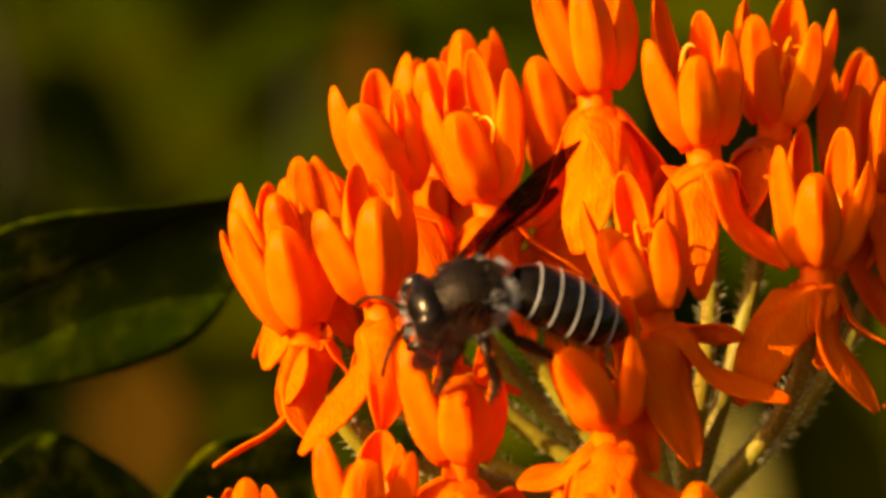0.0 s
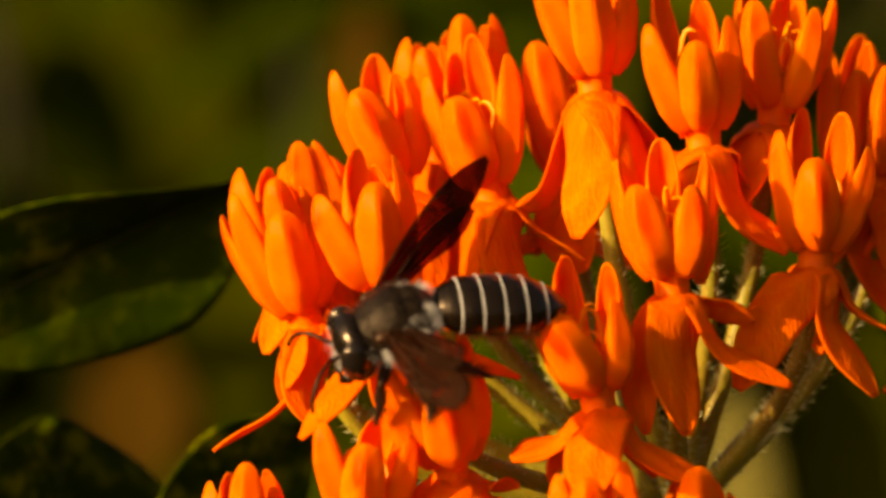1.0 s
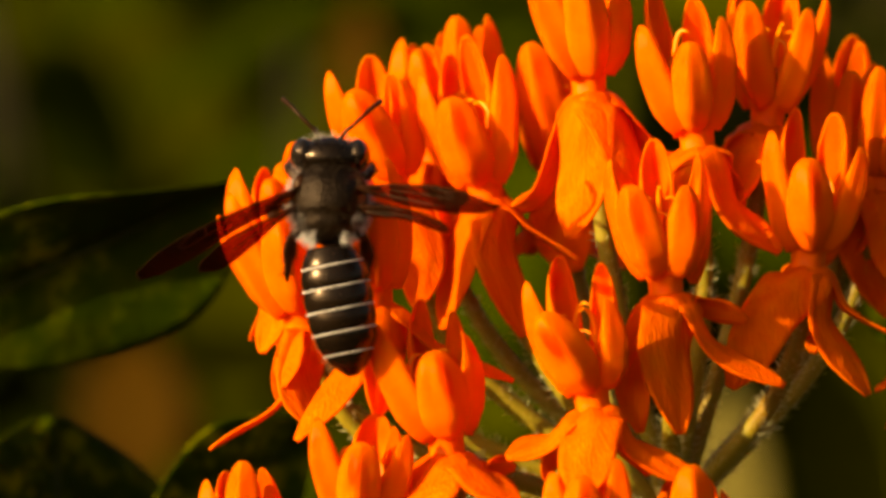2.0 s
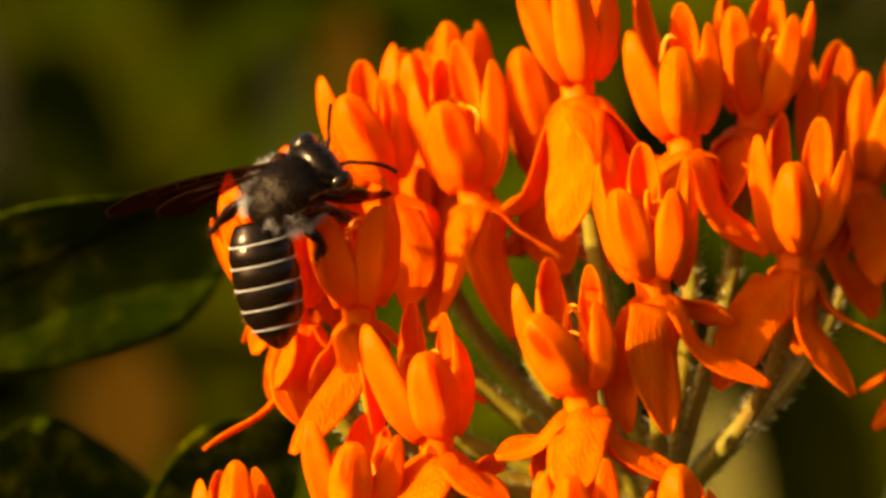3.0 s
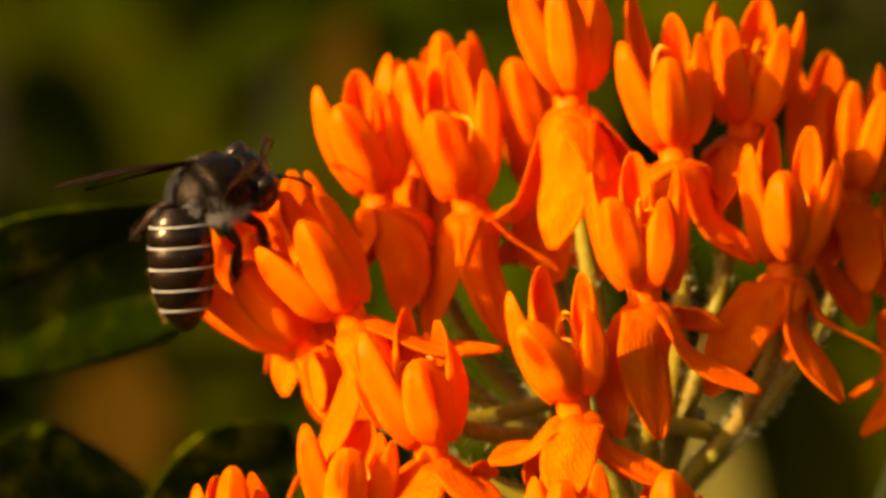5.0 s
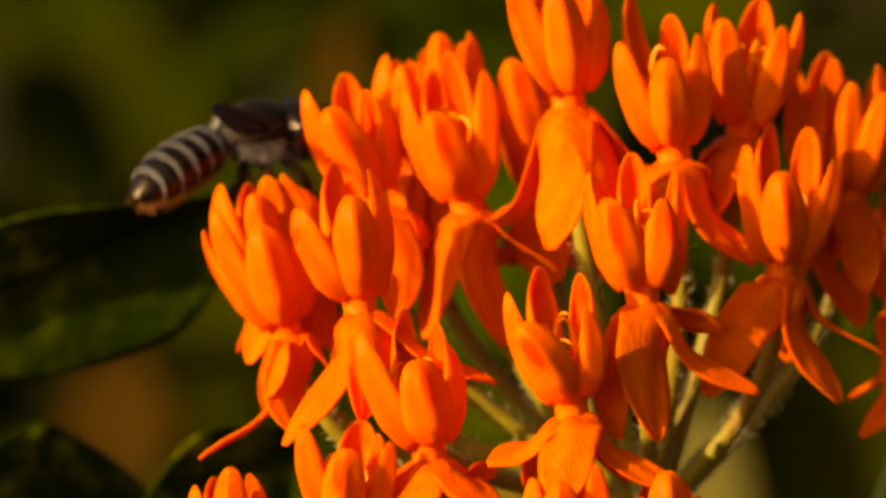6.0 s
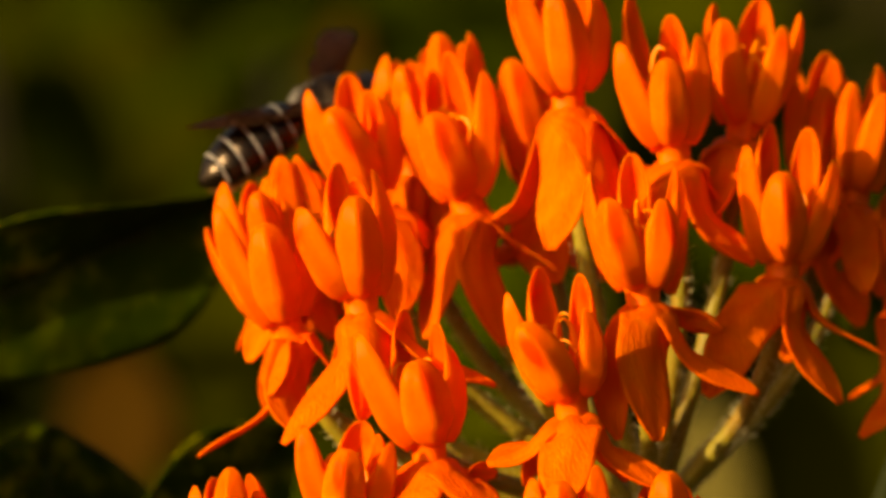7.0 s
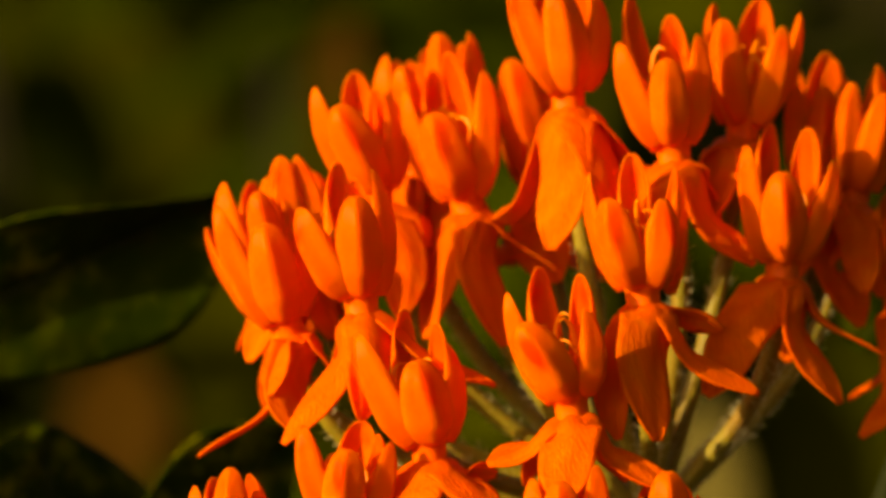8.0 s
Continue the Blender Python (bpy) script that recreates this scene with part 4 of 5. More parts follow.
def build_bee():
    rng = random.Random(11)
    bee = new("leafcutter_bee")
    tagged(bee, "black bee with narrow white bands on its abdomen", "bee")
    # thorax
    def chest(d):
        return 1 + 0.05 * max(0, d.z) ** 2 - 0.12 * math.exp(-((d.x + 0.42) / 0.07) ** 2) * max(0, d.z) - 0.06 * math.exp(-((d.x - 0.55) / 0.06) ** 2) * max(0, d.z) - 0.03 * math.exp(-(d.y / 0.05) ** 2) * max(0, d.z)
    thorax = part("thorax", mesh_from("thorax", *ball((0, 0, 0), (2.5, 2.1, 1.9), 28, 36, chest), THORAX), bee)
    pts = on_ball((0, 0, 0), (2.5, 2.1, 1.92), 750, lambda d: d.z > -0.1 and d.x > -0.8, rng)
    part("back_hair", mesh_from("back_hair", *fur(pts, 0.42, 0.013, rng, 0.05, (-0.5, 0, 0)), GREY_FUR, False), thorax, None, "thin greyish hair", "stuff")
    pts = on_ball((0, 0, 0), (2.45, 2.1, 1.9), 1700, lambda d: (d.x < -0.72 and d.z > -0.4 and abs(d.y) > 0.3) or (abs(d.y) > 0.78 and -0.4 < d.z < 0.22 and d.x < 0.5), rng)
    part("side_hair", mesh_from("side_hair", *fur(pts, 0.60, 0.0075, rng, 0.1, (-0.5, 0, 0.1)), WHITE_FUR, False), thorax, None, "long whitish hair", "stuff")
    for side in (1, -1):
        part("wing_cap", mesh_from("wing_cap", *ball((0.75, 1.62 * side, 0.95), (0.55, 0.38, 0.32), 10, 14), BROWN_CHITIN), thorax, None, "small brown cap over the wing root")
    tuft = on_ball((0.2, 0, 0), (2.4, 2.0, 1.75), 300, lambda d: abs(d.y) > 0.55 and 0.25 < d.z < 0.62 and -0.75 < d.x < -0.2, rng)
    part("wing_tuft", mesh_from("wing_tuft", *fur(tuft, 0.5, 0.008, rng, 0.1, (-0.4, 0, 0.2)), WHITE_FUR, False), thorax, None, "white tufts behind the wing roots", "stuff")
    # abdomen in overlapping plates, each with a white fringe
    first = None
    for k in range(6):
        s0, s1 = SEGMENTS[k], SEGMENTS[k + 1]
        verts, n = [], 40
        steps = 9
        for i in range(steps + 1):
            s = s0 + (s1 - s0) * i / steps - (0.015 if i == 0 and k else 0)
            lift = -0.14 + 0.16 * math.sin(math.pi * min(1, 0.12 + 0.75 * i / steps)) + (0.03 if 0 < i < steps else 0)
            if k == 0:
                lift *= 0.5
            for j in range(n):
                verts.append(girth(max(0, min(1, s)), 2 * math.pi * j / n, lift))
        faces = grid_faces(steps + 1, n, closed=True)
        if k == 5:
            faces.append(tuple(range(steps * n, (steps + 1) * n)))
        me = mesh_from("tergite", verts, faces, CHITIN)
        if k == 0:
            first = part("abdomen", me, bee, mm(-2.45, 0, -0.2), "glossy black plated abdomen")
        else:
            part("tergite", me, first)
        if k < 5:
            pieces = []
            width = 0.0075
            ring = []
            arc = [math.pi * (-0.28 + 1.56 * j / 48) for j in range(49)]
            for a in arc:
                ring.append(girth(s1 - width, a, 0.015))
            for a in arc:
                ring.append(girth(s1 - width * 0.4, a, 0.045))
            for a in arc:
                ring.append(girth(s1 + 0.004, a, 0.03))
            pieces.append((ring, grid_faces(3, 49)))
            for _ in range(300):
                a = rng.uniform(arc[0], arc[-1])
                p, q = Vector(girth(s1 - width * rng.uniform(0.3, 1.05), a, 0.01)), Vector(girth(s1, a, 0.6))
                pieces.append(strand(p, Vector((-1.2, 0, 0)) + (q - Vector(girth(s1, a, 0))) * 0.55, rng.uniform(0.05, 0.09), 0.011, 0.0, rng))
            part("hair_band", mesh_from("hair_band", *merge(pieces), WHITE_FUR, False), first, None, "narrow band of white hair")
    pts = []
    for _ in range(900):
        s, a = rng.uniform(0.12, 0.9), math.pi * rng.uniform(1.18, 1.82)
        p, q = Vector(girth(s, a)), Vector(girth(s, a, 1.0))
        pts.append((p, q - p))
    part("belly_brush", mesh_from("belly_brush", *fur(pts, 0.6, 0.02, rng, 0, (-0.6, 0, 0)), RUST_FUR, False), first, None, "rusty brush of hair under the abdomen", "stuff")
    # head
    def skull(d):
        return 1 - 0.10 * max(0, -d.x) ** 2 - 0.05 * max(0, d.x) * abs(d.y)
    head = part("head", mesh_from("head", *ball((0.55, 0, 0), (1.25, 2.05, 1.75), 22, 30, skull), CHITIN), bee, mm(1.8, 0, -0.2))
    for side in (1, -1):
        part("eye", mesh_from("eye", *ball((0.78, 1.50 * side, 0.05), (0.95, 0.72, 1.42), 16, 22), EYE), head, None, "large glossy dark eye")
        base = Vector((1.70, 0.50 * side, 0.0))
        elbow = base + Vector((0.75, 0.75 * side, 0.45))
        pts = [base, base.lerp(elbow, 0.5) + Vector((0.1, 0, 0.12)), elbow]
        flag = bezier(elbow, elbow + Vector((0.6, 0.6 * side, 0.2)), elbow + Vector((1.3, 1.2 * side, -0.3)), elbow + Vector((1.7, 1.5 * side, -1.4)), 24)
        v, f = tube(pts + flag[1:], [0.11, 0.12, 0.11] + [0.115 + (0.02 if i % 2 else -0.015) for i in range(22)] + [0.06], 8)
        part("antenna", mesh_from("antenna", v, f, BROWN_CHITIN), head, None, "thin brown elbowed antenna")
        v, f = tube([(1.2, 0.75 * side, -1.25), (1.75, 0.72 * side, -1.6), (2.05, 0.4 * side, -1.85), (2.1, 0.05 * side, -1.95)], [0.36, 0.34, 0.26, 0.10], 8)
        part("mandible", mesh_from("mandible", v, f, CHITIN), head)
    pts = on_ball((0.55, 0, 0), (1.25, 2.0, 1.75), 140, lambda d: d.x > 0.35 and d.z < 0.4 and abs(d.y) < 0.75, rng)
    pts += on_ball((0.55, 0, 0), (1.25, 1.9, 1.7), 240, lambda d: d.x < -0.1 and d.z < 0.5, rng)
    part("face_hair", mesh_from("face_hair", *fur(pts, 0.55, 0.010, rng, 0.1), WHITE_FUR, False), head, None, "whitish hair on face and cheeks", "stuff")
    pts = on_ball((0.55, 0, 0), (1.25, 2.0, 1.75), 260, lambda d: d.z > 0.5, rng)
    part("crown_hair", mesh_from("crown_hair", *fur(pts, 0.35, 0.014, rng), DARK_FUR, False), head, None, "short dark hair", "stuff")
    # legs
    legs = []
    for side in (1, -1):
        for hip, knee, ankle, toe, thick in (
            ((1.15, 1.15, -1.35), (2.0, 2.3, -1.7), (2.5, 2.2, -3.2), (3.2, 2.0, -4.6), 0.36),
            ((-0.05, 1.35, -1.45), (0.1, 2.9, -1.9), (-0.1, 3.2, -3.7), (0.5, 3.2, -5.2), 0.38),
            ((-1.2, 1.15, -1.35), (-1.6, 2.0, -2.1), (-2.7, 2.2, -3.3), (-3.7, 2.3, -4.5), 0.42),
        ):
            h, k_, a, t = (Vector((p[0], p[1] * side, p[2])) for p in (hip, knee, ankle, toe))
            pts = [h, h.lerp(k_, 0.35), h.lerp(k_, 0.8), k_, k_.lerp(a, 0.15), k_.lerp(a, 0.7), a, a.lerp(t, 0.15), a.lerp(t, 0.5), a.lerp(t, 0.75), t]
            v, f = tube(pts, [thick * q for q in (0.7, 1.0, 0.8, 0.55, 0.7, 1.0, 0.65, 0.55, 0.42, 0.34, 0.2)], 9)
            v = [tuple(Vector(p) - h) for p in v]
            leg = part("leg", mesh_from("leg", v, f, BROWN_CHITIN), bee, mm(*h), "dark brown leg")
            legs.append((leg, h))
            pts = []
            for _ in range(260):
                q = rng.uniform(0.1, 1.75)
                p = k_.lerp(a, q) if q < 1 else a.lerp(t, q - 1)
                d = ((a - k_) if q < 1 else (t - a)).normalized()
                o = Matrix.Rotation(rng.uniform(0, 6.28), 3, d) @ d.orthogonal().normalized()
                pts.append((p - h + o * thick * 0.5, o + d * 0.6))
            part("leg_hair", mesh_from("leg_hair", *fur(pts, 0.38, 0.014, rng, 0.0), GREY_FUR, False), leg, None, "pale leg hair", "stuff")
    # wings
    wings = {}
    front = [[(0, 0.9), (0.3, 0.92), (0.62, 0.94)], [(0.02, 0.5), (0.3, 0.35), (0.5, 0.3), (0.72, 0.1)], [(0.05, 0.2), (0.3, -0.35), (0.55, -0.55)],
             [(0.42, 0.9), (0.46, 0.33)], [(0.62, 0.93), (0.74, 0.5), (0.7, 0.12)], [(0.56, 0.9), (0.57, 0.28)], [(0.3, 0.36), (0.33, -0.35)]]
    rear = [[(0, 0.8), (0.35, 0.85), (0.6, 0.8)], [(0.05, 0.2), (0.35, 0.1), (0.7, -0.1)], [(0.05, -0.2), (0.4, -0.5)]]
    for side, name in ((1, "left"), (-1, "right")):
        wings[name] = (build_wing("forewing", bee, side, (0.5, 1.5 * side, 1.05), 10.2, 2.2, front, 1.0 + side),
                       build_wing("hindwing", bee, side, (-0.5, 1.5 * side, 0.95), 6.6, 1.7, rear, 3.0 + side))
    return bee, first, wings, legs


bee, abdomen, wings, legs = build_bee()

# ---- what moves: seconds, then place in mm and turn in degrees ----
BEE_PATH = [
    (0.0, 0.23, -16.58, 1.72, -29.5, 15, -169.9),
    (0.1, -0.14, -16.59, 1.67, -29.5, 6.3, -172.4),
    (0.3, -0.28, -16.72, 1.15, -30.3, 15.4, -177.3),
    (0.5, -0.37, -16.78, 0.94, -30.2, 16.6, -177),
    (0.7, -0.89, -16.81, 0.78, -29.7, 23.7, -175),
    (0.8, -1.9, -17.14, -0.53, -29.3, 33.6, -170.5),
    (1.0, -3.86, -17.13, -0.52, -29.8, 22.8, -175.3),
    (1.1, -3.34, -17.19, -0.76, -29.8, 22.4, -175.4),
    (1.3, -5.24, -16.97, 0.14, -58.6, -12.1, -177),
    (1.4, -2.97, -16.97, 0.14, -32, -31.1, 119.7),
    (1.5, -3.95, -16.38, 2.52, -19.7, -28.6, 105.5),
    (1.6, -5.39, -15.74, 3.01, -28, -34.3, 113.9),
    (1.7, -5.8, -15.28, 4.84, -22.9, -55.5, 113.6),
    (2.2, -8.12, -13.06, 5.46, 16.9, -59.7, 72.7),
    (2.8, -8.65, -13.09, 5.38, 42.9, -35, 35.1),
    (2.9, -8.78, -12.96, 5.89, 44.7, -32.8, 33.4),
    (3.0, -9.15, -12.98, 5.83, 46.3, -30.8, 32.1),
    (3.3, -9.6, -13.02, 5.67, 42.7, -36.9, 36.7),
    (3.5, -9.58, -12.97, 5.87, 43.8, -35.7, 35.7),
    (3.6, -10.31, -13.84, 6.5, -8.3, -54.9, 98),
    (3.7, -12.37, -13.81, 6.62, -1, -24.8, 90.6),
    (3.8, -13.29, -10.75, 6.47, 27.5, -30.6, 38.2),
    (4.0, -13.26, -7.66, 6.47, 18.6, -23.4, 37.3),
    (4.2, -14.01, -7.78, 5.99, -11.8, -50.7, 74.6),
    (4.4, -13.16, -7.93, 5.41, 16, -8.8, 50.1),
    (4.5, -13.03, -7.92, 5.44, 16.9, -8.1, 49.7),
    (4.7, -12.83, -7.97, 5.21, 17.4, -7.6, 49.5),
    (5.2, -13.78, -7.88, 5.62, 36.6, -12.7, 27.3),
    (5.8, -14.68, -7.77, 6.03, 33.3, -25, 29.6),
    (5.9, -14.95, -3.87, 5.12, 19.1, -37.8, 41),
    (6.0, -11.16, 5.56, 5.76, 13, -5.1, 16.5),
    (6.1, -9.7, 7.9, 6.84, 16.6, 6.4, 16.6),
    (6.2, -7.18, 9.74, 5.98, 13.7, -4.3, 22.7),
    (6.5, -7.63, 9.73, 5.99, 13.7, -4.3, 22.7),
    (7.0, -6.6, 9.85, 6.42, 13.7, -4.3, 22.7),
    (7.5, -6.19, 9.93, 6.76, 13.7, -4.3, 22.7),
    (7.8, -6.5, 9.9, 6.63, 13.7, -4.3, 22.7),
    (7.9, -6.86, 11.37, 8.39, 5.1, -24.1, 16.3),
    (8.0, -1.52, 15.57, 21.11, 5.9, -20.7, 15.1),
]
ABDOMEN_PATH = [
    (0.0, -6.6, -33, -17.2),
    (0.1, -5.7, -22.8, -4.3),
    (0.3, -9.6, -29.5, -0.5),
    (0.5, -9.4, -30.2, -0),
    (0.7, 0.9, -30.8, -18.7),
    (0.8, -1.3, -26.9, -4.1),
    (1.0, -1.5, -22.4, -3.8),
    (1.1, -5.4, -25.3, 5.2),
    (1.3, 0.1, -10.7, -14.3),
    (1.4, 3.3, 9.8, -8.8),
    (1.5, 8.6, -6.6, 7.1),
    (1.6, 1.8, 1.8, 0.9),
    (1.7, -1.1, 4.1, 3.4),
    (2.2, 0.2, -20.2, 17.7),
    (2.8, -0.6, -28.7, 38.8),
    (2.9, -3.3, -28.3, 47.9),
    (3.0, -5, -26.5, 63.3),
    (3.3, -3.9, -24.7, 66.2),
    (3.5, -2.5, -24.4, 67.6),
    (3.6, 3.2, -26.2, 24.8),
    (3.7, 12.5, -3.2, 33.7),
    (3.8, -11, 1.1, 57.1),
    (4.0, -13.9, 1, 64),
    (4.2, 7.2, -5.3, 34),
    (4.4, -12.9, -37.8, 62),
    (4.5, -12.8, -38.8, 58.6),
    (4.7, -20.9, -61.9, 65.2),
    (5.2, -10.2, -42.6, 72.6),
    (5.8, -12.1, -40.9, 61.8),
    (5.9, -10.6, -43.7, 55.5),
    (6.0, -8.8, -2, 30.6),
    (6.1, -10.3, -37.2, 31.6),
    (6.2, -7.7, -12.4, 19.4),
    (6.5, -7.9, -7.2, 13.1),
    (7.0, -4.5, -18.9, 7.5),
    (7.5, -4.1, -18.3, 4.9),
    (7.8, -3.9, -18.5, 5.1),
    (7.9, 1.5, 13.8, -0.3),
    (8.0, 0, 6.2, -12.3),
]
WING_RIGHT_PATH = [
    (0.0, -117.7, -71.8, 56.4),
    (0.1, -96.9, -68.7, 41.6),
    (0.3, -105.7, -76.9, 51.6),
    (0.5, -91.3, -80, 40.9),
    (0.7, -106.3, -80.7, 49.3),
    (0.8, -41.8, -74.3, -15),
    (1.0, -43, -76, -12),
    (1.1, -33.7, -74.8, -11.9),
    (1.3, -70.2, -43, 12.7),
    (1.4, -98.2, -68.1, 42),
    (1.5, -142.5, -60.8, 105.7),
    (1.6, -117.5, -76.5, 71.2),
    (1.7, -66.4, -50.2, 19),
    (2.2, -81, -42.5, 77.5),
    (2.8, -104.4, -17.1, 126.7),
    (2.9, -104.3, -16.1, 129.2),
    (3.0, -104.3, -15.1, 131.5),
    (3.3, -114.7, -5.5, 118.5),
    (3.5, -117.3, -3.7, 118.9),
    (3.6, -96.1, -21.7, 84.7),
    (3.7, -124.3, 13.7, 96.5),
    (3.8, -85.2, 12.5, -174.4),
    (4.0, -104.3, 6.9, 177.3),
    (4.2, -118.2, 15.9, -178),
    (4.4, -113.7, 34.3, -176.6),
    (4.5, -114.6, 36.3, -176.8),
    (4.7, -116.1, 38.2, -177.5),
    (5.2, -107.5, 22.6, -155.3),
    (5.8, -81.4, 20.4, -140.9),
    (5.9, -45.6, 14.8, -92.1),
    (6.0, -30.1, 37.8, -50.5),
    (6.1, 18.6, -0.1, -82.8),
    (6.2, -0.5, -5.4, -97.5),
    (6.5, 4.5, -7, -95.2),
    (7.0, 6.2, -8.2, -94.5),
    (7.5, -1.5, -5.2, -98),
    (7.8, 2, -6.7, -96.4),
    (7.9, -2.2, 28.1, -97.2),
    (8.0, 4.4, -26.6, -97.1),
]
WING_LEFT_PATH = [
    (0.0, 23.6, 3.7, -32),
    (0.1, 20.9, 10.8, -30.3),
    (0.3, 26.4, -10.5, -14.8),
    (0.5, 25.3, -14, -9.1),
    (0.7, 27.9, -21.5, -7.1),
    (0.8, 20.5, -20.3, 6.2),
    (1.0, 11.5, -2, 7.7),
    (1.1, 17.4, -1.4, 9.6),
    (1.3, 48.8, -22.3, -36.2),
    (1.4, 95.7, -58.3, -54.9),
    (1.5, 131.4, -52.2, -94.2),
    (1.6, 117.8, -55.2, -98.3),
    (1.7, 45.8, -65.3, -10.8),
    (2.2, -38.7, -67.2, 55.1),
    (2.8, -99.1, -75.7, 147.3),
    (2.9, -96.8, -74.5, 148.1),
    (3.0, -84.6, -73, 138.6),
    (3.3, -81.2, -70.9, 136.2),
    (3.5, -78, -73.2, 136.4),
    (3.6, -62.6, -77.7, 92.3),
    (3.7, -130, -50.2, 147.9),
    (3.8, -121.8, -67.5, -176),
    (4.0, -179.5, -59.7, -106.6),
    (4.2, 130, -57, -96.2),
    (4.4, -171.3, -48, -129.4),
    (4.5, -171.4, -48.6, -126.8),
    (4.7, -178.7, -49.9, -114.4),
    (5.2, 168.6, -38.8, -84.2),
    (5.8, -144.4, -34.8, -143.8),
    (5.9, -142.7, -34.7, -173.3),
    (6.0, -144.8, -16.4, 161.8),
    (6.1, -155.6, 18, -164.8),
    (6.2, -173.6, -3.5, -173.5),
    (6.5, -173.5, 13.5, -166.1),
    (7.0, -174.2, 8.6, 164.4),
    (7.5, -167.9, -1, 169.3),
    (7.8, -169.7, -4.9, 167.4),
    (7.9, 150, -27.3, 174.4),
    (8.0, 108.7, -2.3, -170.6),
]
HIND_LEG_PATH = [
    (0.0, -9.6, 52.0, -29.3),
    (0.1, -23.1, 56.4, -32.0),
    (0.3, -13.2, 48.9, -23.9),
    (0.5, -13.3, 48.9, -23.9),
    (0.7, -8.0, 29.3, -14.3),
    (0.9, 0, 0, 0),
    (8.0, 0, 0, 0),
]
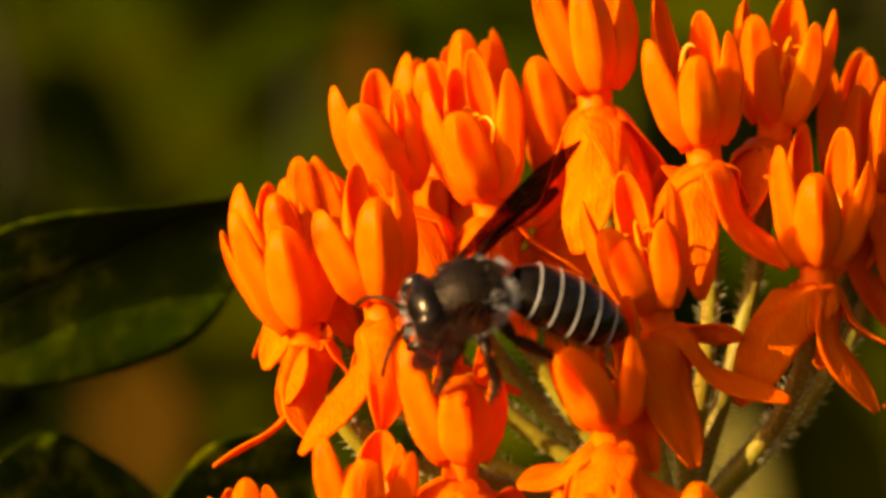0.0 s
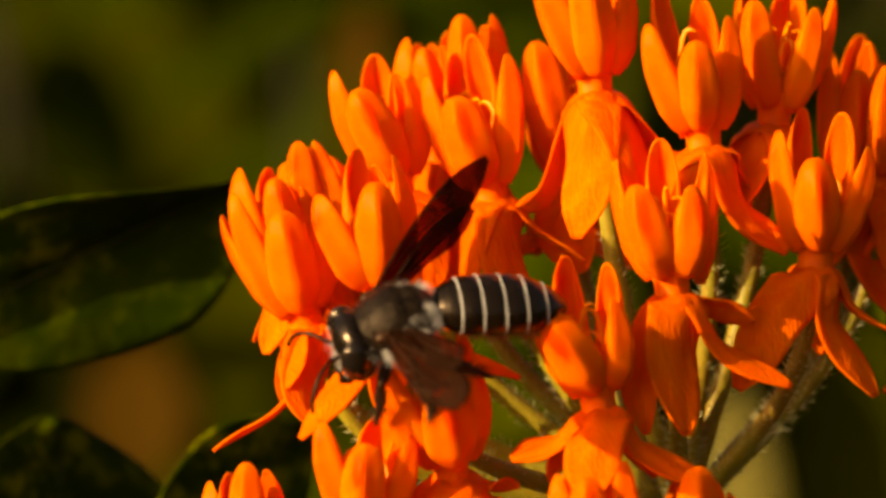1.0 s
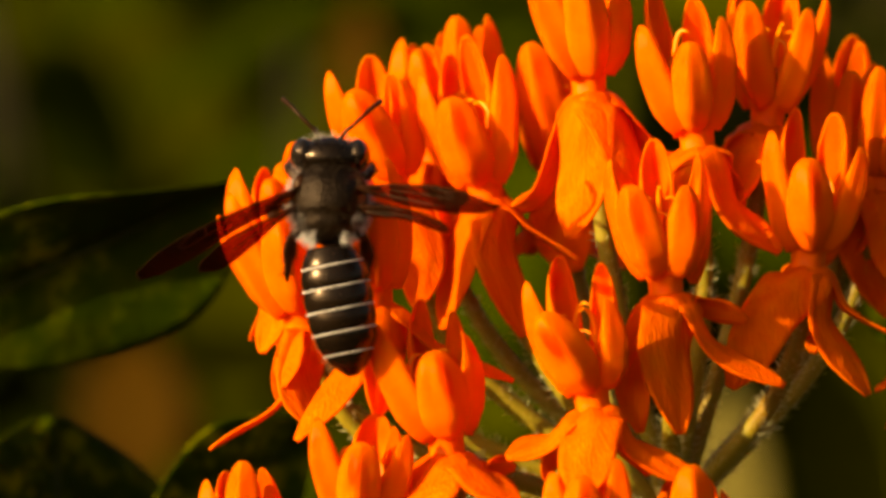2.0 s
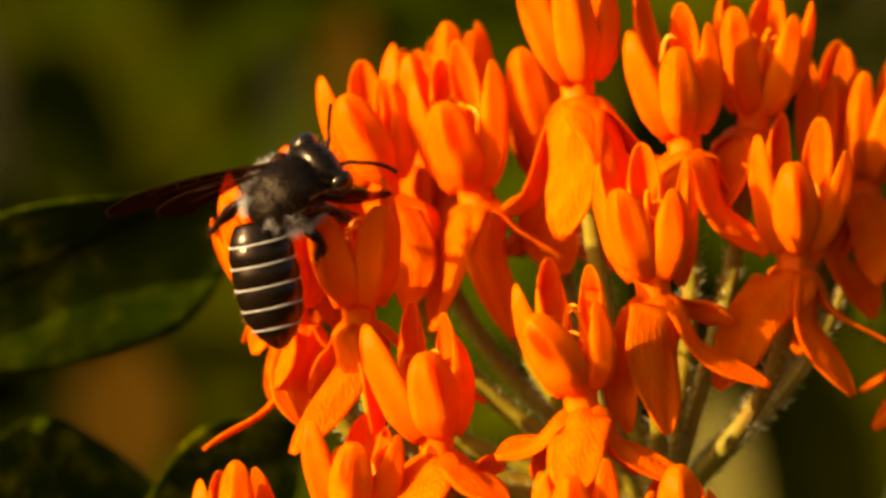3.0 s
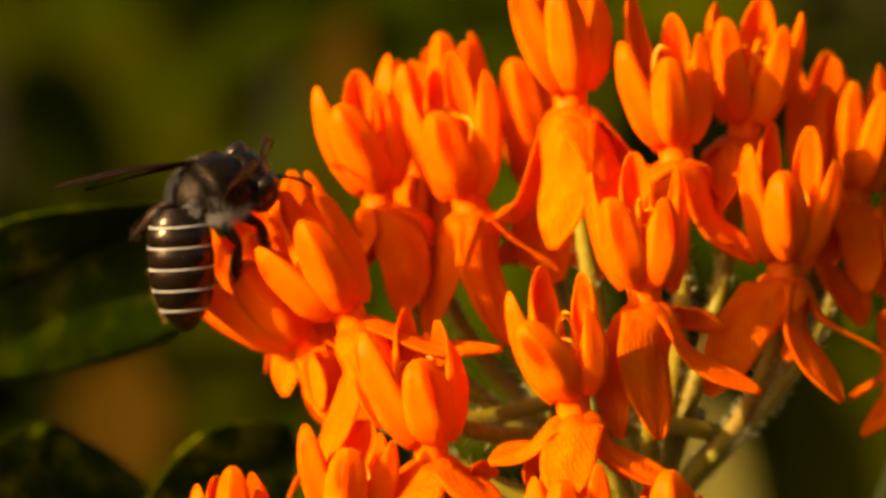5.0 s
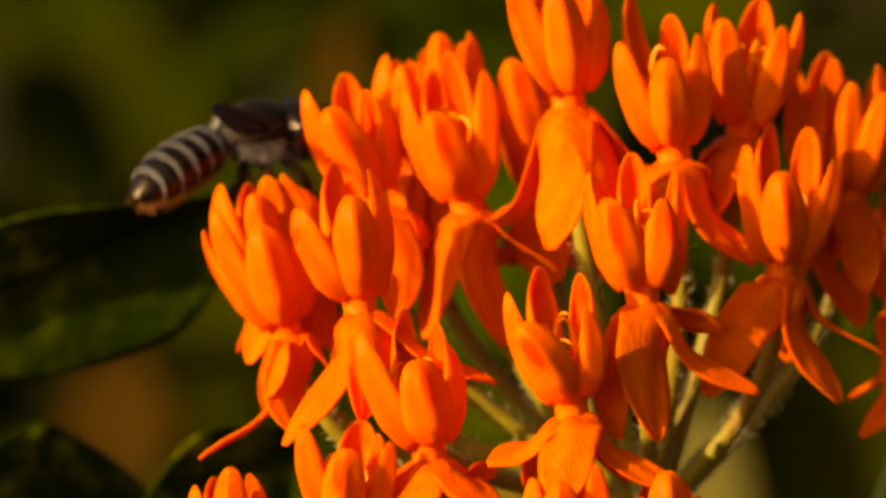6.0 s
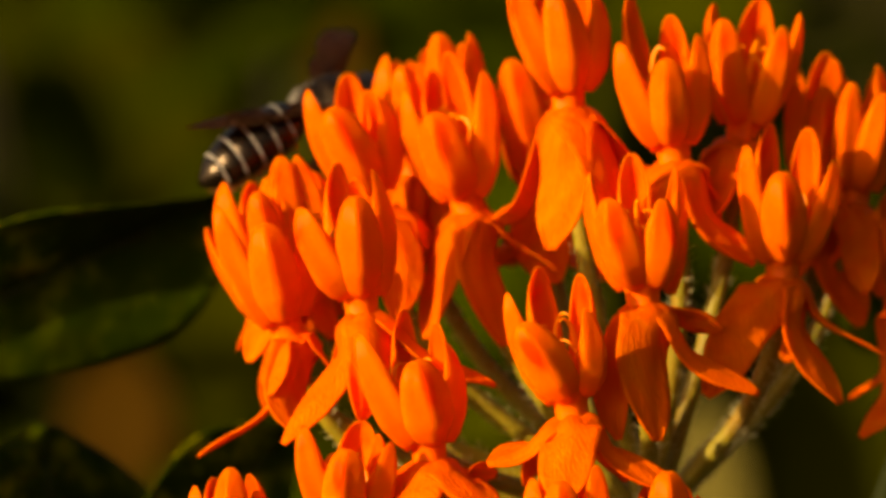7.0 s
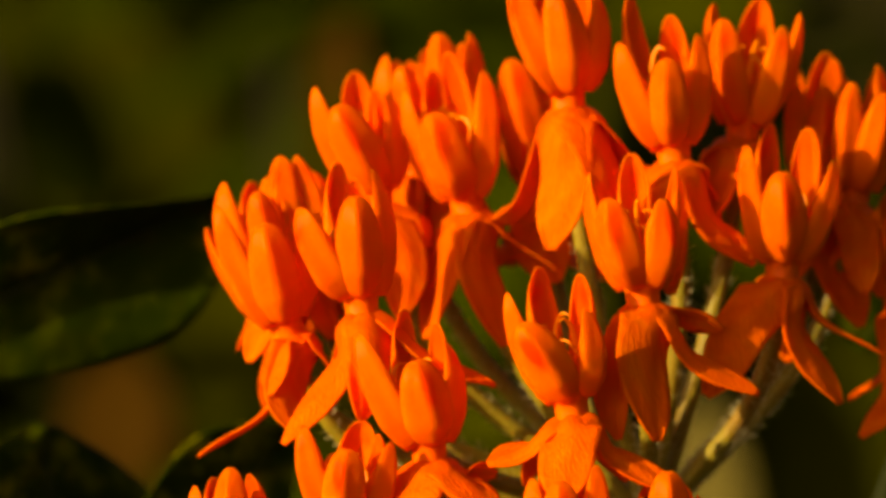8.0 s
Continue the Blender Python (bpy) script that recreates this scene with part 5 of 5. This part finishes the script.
# flowers that the bee's weight bends: seconds, shift to the right and up in mm, lean to the right, nod to the front and spin in degrees
SWAY = {
    'h': [(0, -1.0, -1.0, -9, 4, 0), (0.5, -1.2, -1.1, -11, 5, 0), (0.7, -1.2, -1.1, -11, 5, 0), (0.8, -0.8, -0.8, -7, 3, 0), (0.9, 0, 0, 0, 0, 0), (8.0, 0, 0, 0, 0, 0)],
    'i': [(0, 0.6, -0.9, 4, 6, 0), (0.7, 0.6, -0.9, 4, 6, 0), (0.85, 0.1, -0.1, 1, 1, 0), (1.0, 0, 0, 0, 0, 0), (8.0, 0, 0, 0, 0, 0)],
    'j': [(0, 0.6, -0.4, 8, 2, 0), (0.7, 0.6, -0.4, 8, 2, 0), (0.85, 0.3, -1, 4, 10, 0), (1.0, 0, -1.2, 2, 16, 0), (1.3, 0, -1.2, 2, 14, 0), (1.4, 0, -0.6, 0, 6, 0), (1.5, -0.2, 0, -2, 0, 0), (1.7, 0, 0, 0, 0, 0), (8.0, 0, 0, 0, 0, 0)],
    'a1': [(0, 0, 0, 0, 0, 0), (3.5, 0, 0, 0, 0, 0), (3.7, -0.1, -0.5, -14, 4, 0), (4.0, 0.1, -0.8, -22, 6, 0), (4.4, 0.7, -1.3, -30, 0, 0), (4.7, 0.7, -1.3, -30, 0, 0), (5.8, -0.3, -0.4, -8, 0, 0), (6.0, -0.1, -0.1, -1, 0, 0), (6.4, 0, 0, 0, 0, 0), (8.0, 0, 0, 0, 0, 0)],
    'a3': [(0, 0, 0, 0, 0, 0), (3.5, 0, 0, 0, 0, 0), (3.7, -0.1, -0.8, -12, 8, 0), (4.0, -0.1, -1.4, -16, 16, 0), (4.7, 0.2, -1.5, -16, 20, 0), (5.8, -0.2, -0.5, -6, 0, 0), (6.0, -0.1, -0.1, -1, 0, 0), (6.4, 0, 0, 0, 0, 0), (8.0, 0, 0, 0, 0, 0)],
    'a2': [(0, 0, 0, 0, 0, 0), (1.7, 0, 0, 0, 0, 0), (2.8, -0.4, -1.0, 4, 4, 20), (3.5, -0.4, -1.0, 6, 4, 25), (3.7, -0.8, -0.8, -6, 0, 6), (4.0, -1.2, -0.8, -14, 0, -4), (4.4, -1.1, -0.9, -20, 0, -6), (4.7, -1.1, -0.9, -20, 0, -6), (5.8, -0.5, -0.4, -7, 0, -2), (6.0, -0.1, 0, -1, 0, 0), (6.4, 0, 0, 0, 0, 0), (8.0, 0, 0, 0, 0, 0)],
    'a0': [(0, 0, 0, 0, 0, 0), (3.5, 0, 0, 0, 0, 0), (3.7, 0.3, -0.8, 0, -6, 0), (4.7, 0.6, -1.2, 2, -10, 0), (5.8, -0.3, -1.0, -6, 0, 0), (6.0, -0.3, -1.0, -6, 0, 0), (6.2, 0, 0, 0, 0, 0), (8.0, 0, 0, 0, 0, 0)],
    'b': [(0, 0, 0, 0, 0, 0), (4.7, 0, 0, 0, 0, 0), (5.8, -0.3, 0, -1, 0, 0), (6.0, -0.4, -0.1, -1.5, 0, 0), (6.5, -0.35, -0.1, -1, 0, 0), (7.5, -0.3, -0.1, -1, 0, 0), (7.8, -0.25, -0.1, -0.5, 0, 0), (7.9, 0, 0, 0, 0, 0), (8.0, 0, 0, 0, 0, 0)],
}


def sway_rows(name):
    _, rest = flowers[name]
    base = rest.translation.copy()
    up = Vector((0, math.sin(radians(PITCH)), math.cos(radians(PITCH))))
    rows = []
    for t, right, rise, lean, nod, spin in SWAY[name]:
        turn = Matrix.Rotation(radians(lean), 4, VIEW) @ Matrix.Rotation(radians(nod), 4, "X")
        shift = Vector((right, 0, 0)) + up * rise
        rows.append((t, Matrix.Translation(base + shift * MM) @ turn @ Matrix.Translation(-base) @ rest @ Matrix.Rotation(radians(spin), 4, "Z")))
    return rows


def motions():
    walk(bee, [(t, mm(x, y, z + HEAD_AT.z * 1000, rx, ry, rz)) for t, x, y, z, rx, ry, rz in BEE_PATH])
    walk(abdomen, [(t, mm(-2.45, 0, -0.2, rx, ry, rz)) for t, rx, ry, rz in ABDOMEN_PATH])
    for name, path, side in (("right", WING_RIGHT_PATH, -1), ("left", WING_LEFT_PATH, 1)):
        fore, hind = wings[name]
        walk(fore, [(t, mm(0.5, 1.5 * side, 1.05, rx, ry, rz)) for t, rx, ry, rz in path])
        walk(hind, [(t, mm(-0.5, 1.5 * side, 0.95, rx, ry, rz) @ pose(0, 0, 0, 0, 0, 3 * side)) for t, rx, ry, rz in path])
    leg, hip = legs[5]
    walk(leg, [(t, mm(*hip, rx, ry, rz)) for t, rx, ry, rz in HIND_LEG_PATH])
    for name in SWAY:
        walk(flowers[name][0], sway_rows(name))


motions()
